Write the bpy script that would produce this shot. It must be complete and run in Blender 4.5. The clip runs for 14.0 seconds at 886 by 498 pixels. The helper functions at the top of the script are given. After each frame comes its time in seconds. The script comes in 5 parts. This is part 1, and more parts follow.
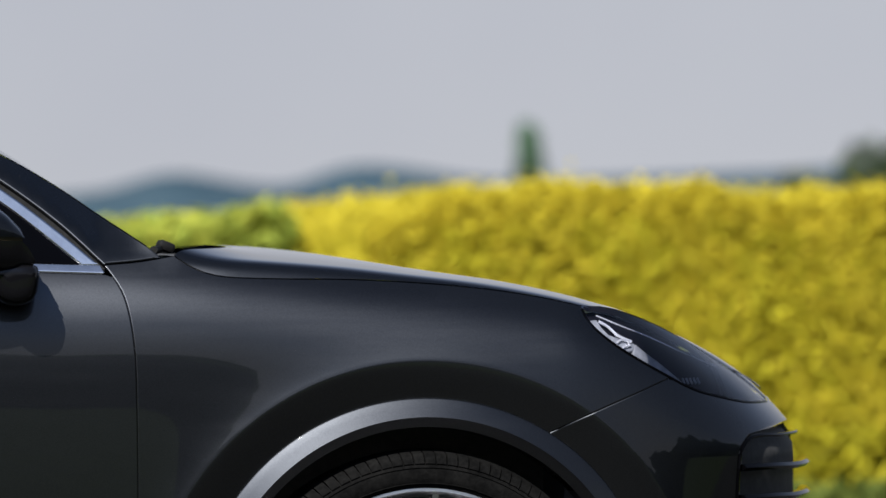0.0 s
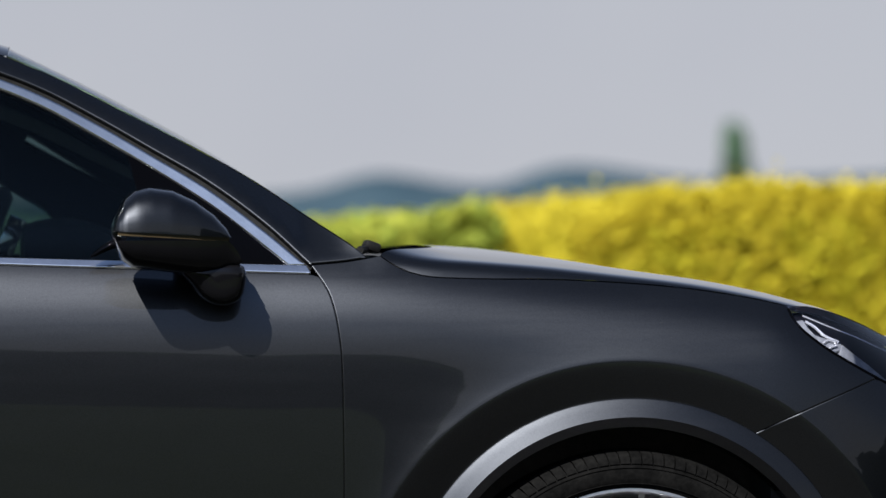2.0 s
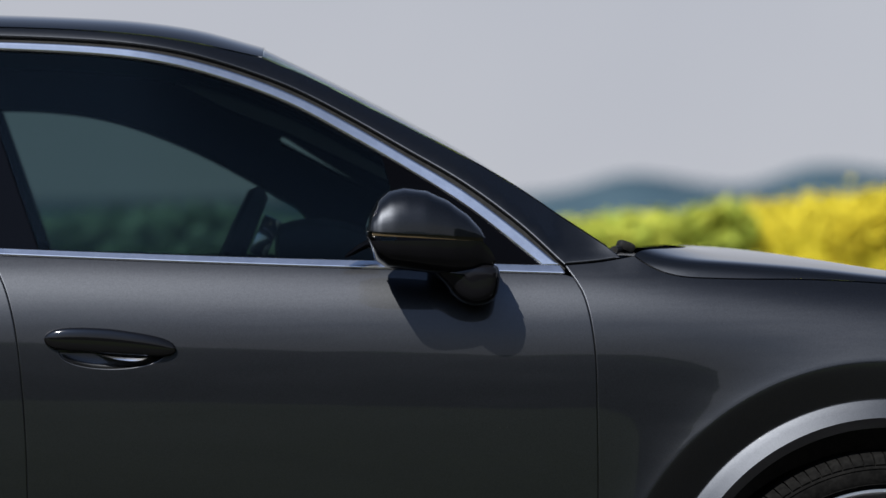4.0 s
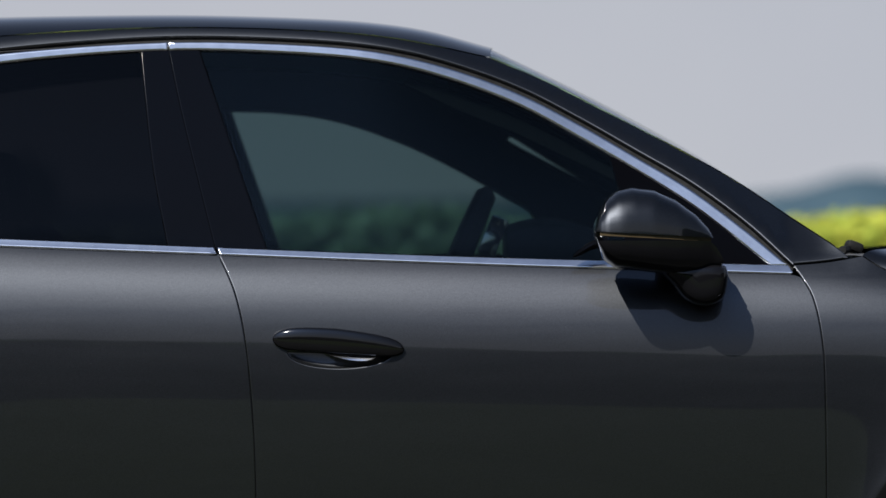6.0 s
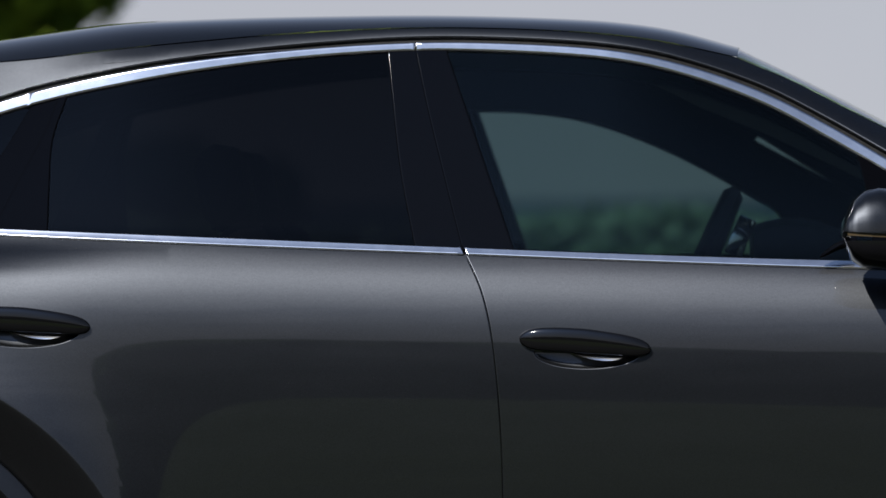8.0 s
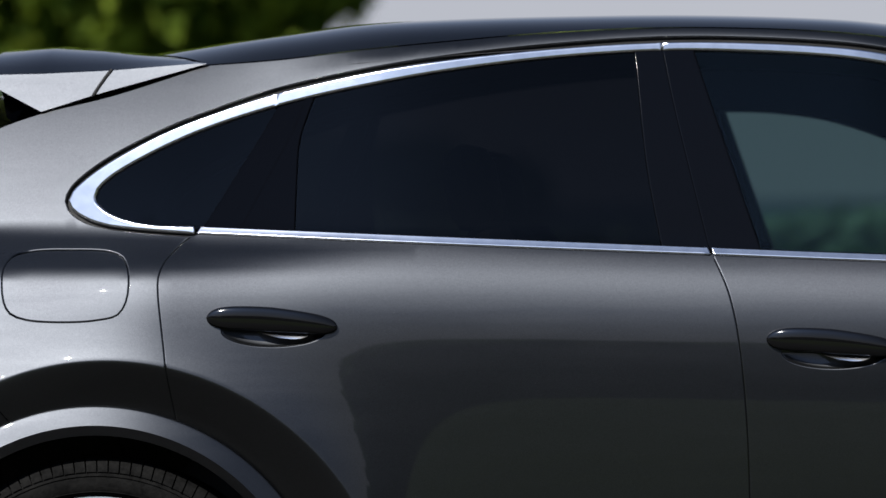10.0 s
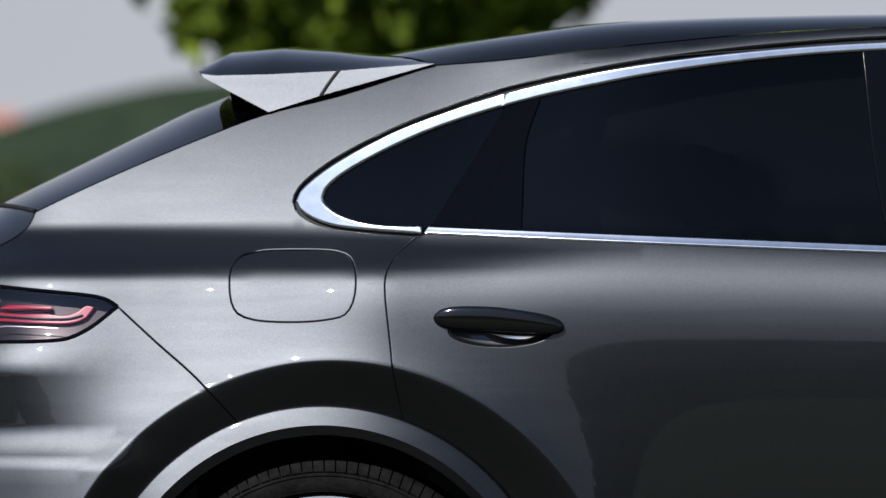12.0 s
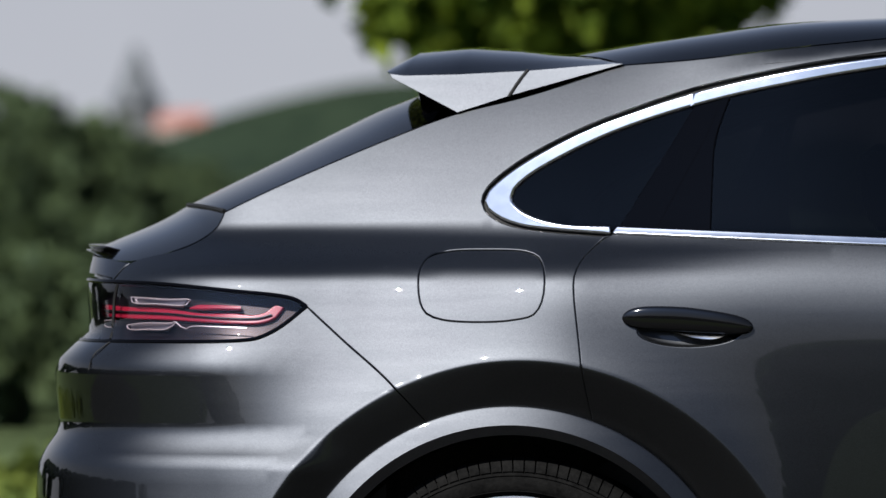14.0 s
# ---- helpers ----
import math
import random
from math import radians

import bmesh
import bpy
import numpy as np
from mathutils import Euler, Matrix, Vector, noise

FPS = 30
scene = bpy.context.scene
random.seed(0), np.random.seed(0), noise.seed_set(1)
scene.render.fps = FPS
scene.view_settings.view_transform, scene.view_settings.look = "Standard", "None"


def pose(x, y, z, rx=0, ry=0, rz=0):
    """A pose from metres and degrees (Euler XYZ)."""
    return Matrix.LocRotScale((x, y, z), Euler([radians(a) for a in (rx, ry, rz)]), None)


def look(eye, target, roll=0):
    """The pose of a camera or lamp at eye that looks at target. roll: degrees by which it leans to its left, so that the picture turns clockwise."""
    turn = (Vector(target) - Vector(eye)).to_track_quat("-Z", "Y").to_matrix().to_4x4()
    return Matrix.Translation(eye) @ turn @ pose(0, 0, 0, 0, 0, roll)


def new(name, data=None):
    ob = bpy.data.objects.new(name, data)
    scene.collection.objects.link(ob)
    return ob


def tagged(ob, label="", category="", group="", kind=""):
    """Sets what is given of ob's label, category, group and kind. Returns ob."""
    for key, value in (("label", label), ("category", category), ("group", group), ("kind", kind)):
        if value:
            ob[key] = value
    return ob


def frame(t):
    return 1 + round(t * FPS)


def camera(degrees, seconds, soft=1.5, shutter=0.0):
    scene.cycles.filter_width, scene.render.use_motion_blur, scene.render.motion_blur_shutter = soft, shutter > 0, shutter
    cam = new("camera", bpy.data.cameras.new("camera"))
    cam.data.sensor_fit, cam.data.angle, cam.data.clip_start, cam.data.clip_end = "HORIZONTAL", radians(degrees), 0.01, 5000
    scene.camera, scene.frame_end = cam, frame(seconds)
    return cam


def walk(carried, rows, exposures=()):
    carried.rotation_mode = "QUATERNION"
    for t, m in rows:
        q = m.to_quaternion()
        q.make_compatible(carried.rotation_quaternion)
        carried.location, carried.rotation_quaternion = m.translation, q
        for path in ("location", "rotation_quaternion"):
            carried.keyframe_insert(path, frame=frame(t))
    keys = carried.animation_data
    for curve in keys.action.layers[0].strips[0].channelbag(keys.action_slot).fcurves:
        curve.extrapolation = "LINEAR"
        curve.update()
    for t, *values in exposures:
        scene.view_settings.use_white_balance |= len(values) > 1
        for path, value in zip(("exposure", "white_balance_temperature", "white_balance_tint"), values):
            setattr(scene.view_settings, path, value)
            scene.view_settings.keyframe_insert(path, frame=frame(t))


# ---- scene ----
# ---------------- camera: a long lens on a tripod, panning from nose to tail ----------------
cam = camera(9.66, 14.0, soft=1.5)
cam.data.dof.use_dof = True
cam.data.dof.focus_distance = 10.05
cam.data.dof.aperture_fstop = 3.8
EYE = (0.0, -10.93, 1.155)
LEVEL = Matrix.Rotation(radians(0.3), 4, "Y")     # the tripod leans a little


def pan(degrees):
    return Matrix.Translation(EYE) @ LEVEL @ pose(0, 0, 0, 90, 0, -degrees)


walk(cam, [(0.0, pan(8.452)), (0.5, pan(7.999)), (1.0, pan(7.403)), (1.5, pan(6.816)), (2.0, pan(6.201)),
           (2.5, pan(5.540)), (3.0, pan(4.803)), (3.2, pan(4.507)), (5.3, pan(1.852)), (5.5, pan(1.605)),
           (6.0, pan(0.938)), (6.5, pan(0.303)), (7.0, pan(-0.401)), (7.5, pan(-1.068)), (8.0, pan(-1.760)),
           (8.2, pan(-2.025)), (10.3, pan(-4.841)), (10.5, pan(-5.094)), (11.0, pan(-5.739)), (11.5, pan(-6.307)),
           (12.0, pan(-6.934)), (12.5, pan(-7.517)), (13.0, pan(-8.085)), (13.5, pan(-8.585)), (14.0, pan(-8.996))],
     exposures=[(0.0, 1.4), (14.0, 1.4)])

# ---------------- daylight ----------------
HAZE = 3.9
SUN_AZ, SUN_EL = 237.0, 45.0          # degrees: from -X -Y, high
world = bpy.data.worlds.new("sky")
scene.world = world
world.use_nodes = True
wn = world.node_tree
sky = wn.nodes.new("ShaderNodeTexSky")
sky.sky_type = "NISHITA"
sky.sun_disc = False
sky.sun_elevation = radians(SUN_EL)
sky.sun_rotation = radians(90 - SUN_AZ)
sky.altitude = 3000
sky.air_density, sky.dust_density, sky.ozone_density = 0.85, 0.1, 2.0
# thin summer haze: thick and pale at the horizon, thinning upwards, with faint cloud
coords = wn.nodes.new("ShaderNodeTexCoord")
split_xyz = wn.nodes.new("ShaderNodeSeparateXYZ")
wn.links.new(coords.outputs["Generated"], split_xyz.inputs[0])
haze = wn.nodes.new("ShaderNodeValToRGB")
haze.color_ramp.elements[0].position, haze.color_ramp.elements[0].color = 0.12, (0.97, 0.97, 0.97, 1)
haze.color_ramp.elements[1].position, haze.color_ramp.elements[1].color = 0.80, (0.06, 0.06, 0.06, 1)
middle = haze.color_ramp.elements.new(0.34)
middle.color = (0.34, 0.34, 0.34, 1)
wn.links.new(split_xyz.outputs["Z"], haze.inputs[0])
cloud = wn.nodes.new("ShaderNodeTexNoise")
cloud.inputs["Scale"].default_value, cloud.inputs["Detail"].default_value = 9.0, 5.0
wn.links.new(coords.outputs["Generated"], cloud.inputs["Vector"])
veil = wn.nodes.new("ShaderNodeValToRGB")
veil.color_ramp.elements[0].position, veil.color_ramp.elements[0].color = 0.30, (HAZE * 0.88, HAZE * 0.905, HAZE * 1.01, 1)
veil.color_ramp.elements[1].position, veil.color_ramp.elements[1].color = 0.72, (HAZE * 0.96, HAZE * 0.98, HAZE * 1.07, 1)
wn.links.new(cloud.outputs["Fac"], veil.inputs[0])
soft_sky = wn.nodes.new("ShaderNodeMixRGB")
wn.links.new(haze.outputs[0], soft_sky.inputs[0])
wn.links.new(sky.outputs[0], soft_sky.inputs[1])
wn.links.new(veil.outputs[0], soft_sky.inputs[2])
# the haze glows widely round the sun
towards = wn.nodes.new("ShaderNodeVectorMath")
towards.operation = "DOT_PRODUCT"
wn.links.new(coords.outputs["Generated"], towards.inputs[0])
towards.inputs[1].default_value = (math.cos(radians(SUN_AZ)) * math.cos(radians(SUN_EL)), math.sin(radians(SUN_AZ)) * math.cos(radians(SUN_EL)), math.sin(radians(SUN_EL)))
ahead = wn.nodes.new("ShaderNodeMath")
ahead.operation, ahead.inputs[1].default_value = "MAXIMUM", 0.0
wn.links.new(towards.outputs["Value"], ahead.inputs[0])
fall = wn.nodes.new("ShaderNodeMath")
fall.operation, fall.inputs[1].default_value = "POWER", 9.0
wn.links.new(ahead.outputs[0], fall.inputs[0])
glow = wn.nodes.new("ShaderNodeMath")
glow.operation, glow.inputs[1].default_value, glow.inputs[2].default_value = "MULTIPLY_ADD", 4.0, 1.0
wn.links.new(fall.outputs[0], glow.inputs[0])
aureole = wn.nodes.new("ShaderNodeVectorMath")
aureole.operation = "SCALE"
wn.links.new(soft_sky.outputs[0], aureole.inputs[0])
wn.links.new(glow.outputs[0], aureole.inputs["Scale"])
wn.links.new(aureole.outputs[0], wn.nodes["Background"].inputs[0])
wn.nodes["Background"].inputs[1].default_value = 0.052

sun = new("sun", bpy.data.lights.new("sun", "SUN"))
sun.data.energy, sun.data.angle, sun.data.color = 5.0, radians(0.5), (1.0, 0.975, 0.94)
sd = Vector((math.cos(radians(SUN_AZ)) * math.cos(radians(SUN_EL)), math.sin(radians(SUN_AZ)) * math.cos(radians(SUN_EL)), math.sin(radians(SUN_EL))))
sun.matrix_world = look(sd * 50, (0, 0, 0))

# ---------------- materials ----------------
def shader(name, colour, rough=0.5, metal=0.0, **more):
    m = bpy.data.materials.new(name)
    m.use_nodes = True
    b = m.node_tree.nodes["Principled BSDF"]
    b.inputs["Base Color"].default_value = (*colour, 1)
    b.inputs["Roughness"].default_value = rough
    b.inputs["Metallic"].default_value = metal
    for key, value in more.items():
        b.inputs[key.replace("_", " ")].default_value = value
    return m


def vary(m, scale, low, high, rough=None, bump=0.0, detail=4.0, stretch=(1, 1, 1), second=None):
    """Noise between two colours, with a little relief, over a material."""
    t = m.node_tree
    b = t.nodes["Principled BSDF"]
    geo = t.nodes.new("ShaderNodeNewGeometry")
    mp = t.nodes.new("ShaderNodeMapping")
    mp.inputs["Scale"].default_value = stretch
    t.links.new(geo.outputs["Position"], mp.inputs["Vector"])
    nz = t.nodes.new("ShaderNodeTexNoise")
    nz.inputs["Scale"].default_value, nz.inputs["Detail"].default_value = scale, detail
    t.links.new(mp.outputs[0], nz.inputs["Vector"])
    value = nz.outputs["Fac"]
    if second:
        n2 = t.nodes.new("ShaderNodeTexNoise")
        n2.inputs["Scale"].default_value, n2.inputs["Detail"].default_value = second, 3
        t.links.new(mp.outputs[0], n2.inputs["Vector"])
        mixv = t.nodes.new("ShaderNodeMath")
        mixv.operation = "ADD"
        half = t.nodes.new("ShaderNodeMath")
        half.operation, half.inputs[1].default_value = "MULTIPLY", 0.5
        t.links.new(value, mixv.inputs[0])
        t.links.new(n2.outputs["Fac"], mixv.inputs[1])
        t.links.new(mixv.outputs[0], half.inputs[0])
        value = half.outputs[0]
    ramp = t.nodes.new("ShaderNodeValToRGB")
    ramp.color_ramp.elements[0].position, ramp.color_ramp.elements[1].position = 0.35, 0.65
    ramp.color_ramp.elements[0].color, ramp.color_ramp.elements[1].color = (*low, 1), (*high, 1)
    t.links.new(value, ramp.inputs[0])
    t.links.new(ramp.outputs[0], b.inputs["Base Color"])
    if rough:
        rr = t.nodes.new("ShaderNodeMapRange")
        rr.inputs["To Min"].default_value, rr.inputs["To Max"].default_value = rough
        t.links.new(value, rr.inputs["Value"])
        t.links.new(rr.outputs[0], b.inputs["Roughness"])
    if bump:
        bp = t.nodes.new("ShaderNodeBump")
        bp.inputs["Strength"].default_value, bp.inputs["Distance"].default_value = bump, 0.01
        t.links.new(value, bp.inputs["Height"])
        t.links.new(bp.outputs[0], b.inputs["Normal"])
    return m


def leafy(name, low, high, scale, trans=0.0):
    """Foliage whose pieces differ a little from one another."""
    m = shader(name, high, 0.8, Specular_IOR_Level=0.12)
    t = m.node_tree
    b = t.nodes["Principled BSDF"]
    geo = t.nodes.new("ShaderNodeNewGeometry")
    ramp = t.nodes.new("ShaderNodeValToRGB")
    ramp.color_ramp.elements[0].color, ramp.color_ramp.elements[1].color = (*low, 1), (*high, 1)
    nz = t.nodes.new("ShaderNodeTexNoise")
    nz.inputs["Scale"].default_value = scale
    t.links.new(geo.outputs["Position"], nz.inputs["Vector"])
    add = t.nodes.new("ShaderNodeMath")
    add.operation = "ADD"
    sub = t.nodes.new("ShaderNodeMath")
    sub.operation, sub.inputs[1].default_value = "SUBTRACT", 0.5
    t.links.new(geo.outputs["Random Per Island"], add.inputs[0])
    t.links.new(nz.outputs["Fac"], add.inputs[1])
    t.links.new(add.outputs[0], sub.inputs[0])
    t.links.new(sub.outputs[0], ramp.inputs[0])
    t.links.new(ramp.outputs[0], b.inputs["Base Color"])
    if trans:
        tr = t.nodes.new("ShaderNodeBsdfTranslucent")
        t.links.new(ramp.outputs[0], tr.inputs["Color"])
        mix = t.nodes.new("ShaderNodeMixShader")
        mix.inputs[0].default_value = trans
        t.links.new(b.outputs[0], mix.inputs[1])
        t.links.new(tr.outputs[0], mix.inputs[2])
        t.links.new(mix.outputs[0], t.nodes["Material Output"].inputs["Surface"])
    return m


def paint():
    """Dark grey metallic lacquer: a layer of flakes under a clear coat, with a little dust."""
    m = bpy.data.materials.new("metallic_paint")
    m.use_nodes = True
    t = m.node_tree
    t.nodes.remove(t.nodes["Principled BSDF"])
    geo = t.nodes.new("ShaderNodeNewGeometry")
    vor = t.nodes.new("ShaderNodeTexVoronoi")
    vor.inputs["Scale"].default_value = 700
    t.links.new(geo.outputs["Position"], vor.inputs["Vector"])
    bw = t.nodes.new("ShaderNodeRGBToBW")
    t.links.new(vor.outputs["Color"], bw.inputs[0])
    ramp = t.nodes.new("ShaderNodeValToRGB")
    ramp.color_ramp.elements[0].color, ramp.color_ramp.elements[1].color = (FLAKE * 0.80, FLAKE * 0.84, FLAKE * 0.91, 1), (FLAKE * 1.12, FLAKE * 1.18, FLAKE * 1.28, 1)
    t.links.new(bw.outputs[0], ramp.inputs[0])
    # a few dust specks lie dull on the lacquer
    dust = t.nodes.new("ShaderNodeTexVoronoi")
    dust.inputs["Scale"].default_value = 85
    t.links.new(geo.outputs["Position"], dust.inputs["Vector"])
    near = t.nodes.new("ShaderNodeMath")
    near.operation, near.inputs[1].default_value = "LESS_THAN", 0.04
    t.links.new(dust.outputs["Distance"], near.inputs[0])
    pick = t.nodes.new("ShaderNodeRGBToBW")
    t.links.new(dust.outputs["Color"], pick.inputs[0])
    few = t.nodes.new("ShaderNodeMath")
    few.operation, few.inputs[1].default_value = "GREATER_THAN", 0.76
    t.links.new(pick.outputs[0], few.inputs[0])
    speck = t.nodes.new("ShaderNodeMath")
    speck.operation = "MULTIPLY"
    t.links.new(near.outputs[0], speck.inputs[0])
    t.links.new(few.outputs[0], speck.inputs[1])
    # the flakes lie unevenly, in faint streaks along the body
    film = t.nodes.new("ShaderNodeTexNoise")
    film.inputs["Scale"].default_value, film.inputs["Detail"].default_value = 7.0, 8.0
    along_body = t.nodes.new("ShaderNodeMapping")
    along_body.inputs["Scale"].default_value = (0.5, 1.0, 6.0)
    t.links.new(geo.outputs["Position"], along_body.inputs["Vector"])
    t.links.new(along_body.outputs[0], film.inputs["Vector"])
    dull = t.nodes.new("ShaderNodeMapRange")
    dull.inputs["From Min"].default_value, dull.inputs["From Max"].default_value = 0.3, 0.7
    dull.inputs["To Min"].default_value, dull.inputs["To Max"].default_value = FLAKE_ROUGH - 0.012, FLAKE_ROUGH + 0.012
    t.links.new(film.outputs["Fac"], dull.inputs["Value"])
    flakes = t.nodes.new("ShaderNodeBsdfAnisotropic")
    flakes.distribution = "BECKMANN"
    t.links.new(ramp.outputs[0], flakes.inputs["Color"])
    t.links.new(dull.outputs[0], flakes.inputs["Roughness"])
    # some of the flakes lie askew
    askew = t.nodes.new("ShaderNodeBsdfAnisotropic")
    askew.distribution = "BECKMANN"
    askew.inputs["Roughness"].default_value = 0.74
    t.links.new(ramp.outputs[0], askew.inputs["Color"])
    layer = t.nodes.new("ShaderNodeMixShader")
    layer.inputs[0].default_value = 0.11
    t.links.new(flakes.outputs[0], layer.inputs[1])
    t.links.new(askew.outputs[0], layer.inputs[2])
    dusty = t.nodes.new("ShaderNodeBsdfDiffuse")
    dusty.inputs["Color"].default_value = (0.06, 0.06, 0.058, 1)
    under = t.nodes.new("ShaderNodeMixShader")
    t.links.new(speck.outputs[0], under.inputs[0])
    t.links.new(layer.outputs[0], under.inputs[1])
    t.links.new(dusty.outputs[0], under.inputs[2])
    coat = t.nodes.new("ShaderNodeBsdfAnisotropic")
    coat.inputs["Roughness"].default_value = 0.012
    coat.inputs["Color"].default_value = (1, 1, 1, 1)
    fres = t.nodes.new("ShaderNodeFresnel")
    fres.inputs[0].default_value = 1.38
    over = t.nodes.new("ShaderNodeMixShader")
    t.links.new(fres.outputs[0], over.inputs[0])
    t.links.new(under.outputs[0], over.inputs[1])
    t.links.new(coat.outputs[0], over.inputs[2])
    t.links.new(over.outputs[0], t.nodes["Material Output"].inputs["Surface"])
    return m


FLAKE, FLAKE_ROUGH = 0.0245, 0.455
PAINT = paint()
GLOSS_BLACK = shader("gloss_black", (0.0007, 0.0007, 0.0009), 0.012, 0.0, Specular_IOR_Level=0.05)
PILLAR_BLACK = shader("pillar_gloss", (0.0008, 0.0008, 0.001), 0.07, 0.0, Specular_IOR_Level=0.10)
MATT_BLACK = vary(shader("matt_black", (0.012, 0.012, 0.012), 0.75), 60, (0.008, 0.008, 0.008), (0.018, 0.018, 0.018))
RUBBER = vary(shader("seal_rubber", (0.004, 0.004, 0.004), 0.6, Specular_IOR_Level=0.1), 90, (0.003, 0.003, 0.003), (0.006, 0.006, 0.006))
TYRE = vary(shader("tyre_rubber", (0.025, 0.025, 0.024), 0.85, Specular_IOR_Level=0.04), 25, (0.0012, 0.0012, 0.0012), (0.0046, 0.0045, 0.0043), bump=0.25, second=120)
SATIN = vary(shader("satin_aluminium", (0.74, 0.75, 0.78), 0.30, 1.0), 40, (0.50, 0.505, 0.52), (0.55, 0.555, 0.57), rough=(0.19, 0.22))
CHROME = shader("bright_chrome", (0.8, 0.8, 0.82), 0.08, 1.0)
ALLOY = vary(shader("alloy_silver", (0.6, 0.6, 0.62), 0.28, 1.0), 30, (0.55, 0.55, 0.57), (0.66, 0.66, 0.68))
CABIN_BLACK = vary(shader("pillar_cloth", (0.004, 0.004, 0.0045), 0.95, Specular_IOR_Level=0.05), 80, (0.003, 0.003, 0.0035), (0.006, 0.006, 0.0066))
TRIM_DARK = vary(shader("cabin_plastic", (0.02, 0.02, 0.022), 0.6), 50, (0.006, 0.006, 0.007), (0.012, 0.012, 0.0135))


def glazing(name, colour, strength, rough=0.0, sheen=(1, 1, 1)):
    """Thin tinted pane: part lets light through, part mirrors it."""
    m = bpy.data.materials.new(name)
    m.use_nodes = True
    t = m.node_tree
    t.nodes.remove(t.nodes["Principled BSDF"])
    through_it = t.nodes.new("ShaderNodeBsdfTransparent")
    through_it.inputs[0].default_value = (*colour, 1)
    gloss = t.nodes.new("ShaderNodeBsdfGlossy")
    gloss.inputs["Roughness"].default_value = rough
    gloss.inputs["Color"].default_value = (*sheen, 1)
    fres = t.nodes.new("ShaderNodeFresnel")
    fres.inputs[0].default_value = strength
    mix = t.nodes.new("ShaderNodeMixShader")
    t.links.new(fres.outputs[0], mix.inputs[0])
    t.links.new(through_it.outputs[0], mix.inputs[1])
    t.links.new(gloss.outputs[0], mix.inputs[2])
    t.links.new(mix.outputs[0], t.nodes["Material Output"].inputs["Surface"])
    return m


GLASS_FRONT = glazing("green_tinted_glass", (0.27, 0.345, 0.345), 1.30, sheen=(0.92, 1.0, 0.92))
GLASS_DARK = glazing("privacy_glass", (0.07, 0.07, 0.075), 1.23, sheen=(1.0, 0.94, 0.86))
GLASS_REAR = glazing("rear_window_glass", (0.04, 0.045, 0.06), 1.20)
GLASS_SCREEN = glazing("windscreen_glass", (0.70, 0.76, 0.75), 1.5)
LENS_CLEAR = glazing("lamp_cover", (0.90, 0.90, 0.94), 1.27)
LENS_TAIL = glazing("tail_lamp_cover", (0.70, 0.64, 0.66), 1.32)
LAMP_RED = shader("red_light_guide", (0.24, 0.011, 0.030), 0.25)
LAMP_DARK = shader("lamp_housing", (0.004, 0.004, 0.006), 0.35, Specular_IOR_Level=0.2)
LAMP_WHITE = vary(shader("lamp_bezel", (0.5, 0.52, 0.55), 0.35, 0.3), 70, (0.17, 0.18, 0.20), (0.25, 0.262, 0.28))
LAMP_STEEL = shader("lamp_reflector", (0.22, 0.22, 0.24), 0.3, 0.8)
LAMP_SILVER = shader("lamp_silver", (0.85, 0.86, 0.88), 0.25, 0.7)

# ---------------- ground ----------------
from mathutils import geometry


def build_ground():
    bm = bmesh.new()
    bmesh.ops.create_grid(bm, x_segments=60, y_segments=60, size=4000.0)
    me = bpy.data.meshes.new("ground")
    bm.to_mesh(me)
    bm.free()
    me.materials.append(vary(shader("rough_grass_ground", (0.05, 0.06, 0.025), 0.9, Specular_IOR_Level=0.0), 1.2, (0.030, 0.041, 0.019), (0.052, 0.068, 0.031), second=14))
    return tagged(new("ground", me), "dark green rough grass ground", "ground", kind="structure")


build_ground()


def build_added_road():
    """Added asphalt strip under the car, out of view, a little above the grass."""
    bm = bmesh.new()
    rows = []
    for x in np.linspace(-60, 60, 61):
        rows.append([bm.verts.new((x, y, z)) for y, z in ((-5.1, -0.05), (-5.0, 0.006), (-2.0, 0.008), (1.9, 0.006), (2.0 + 0.06 * math.sin(x * 2.1), -0.05))])
    for a, b in zip(rows, rows[1:]):
        for i in range(4):
            bm.faces.new((a[i], b[i], b[i + 1], a[i + 1]))
    me = bpy.data.meshes.new("road")
    bmesh.ops.recalc_face_normals(bm, faces=bm.faces)
    bm.to_mesh(me)
    bm.free()
    # unseen dark surface, added for what the lower doors mirror
    me.materials.append(vary(shader("asphalt", (0.045, 0.045, 0.045), 0.95, Specular_IOR_Level=0.0), 90, (0.018, 0.018, 0.018), (0.040, 0.040, 0.038), bump=0.4, second=1.5))
    return tagged(new("road", me), "added dark asphalt strip under the car, out of view", "road", kind="structure")


build_added_road()

# ---------------- body surface of the car ----------------
WHEEL_X, WHEEL_Z = 1.448, 0.385
ARCH_Z, ARCH_R = 0.408, 0.448
FLARES = {1: (WHEEL_X, 0.545), -1: (-1.428, 0.560)}      # centre and radius of the swell over each wheel
NOSE_X, TAIL_X = 1.70, -1.60      # where the plan view starts to round off


def smooth(a, b, x):
    q = np.clip((x - a) / (b - a), 0.0, 1.0)
    return q * q * (3 - 2 * q)


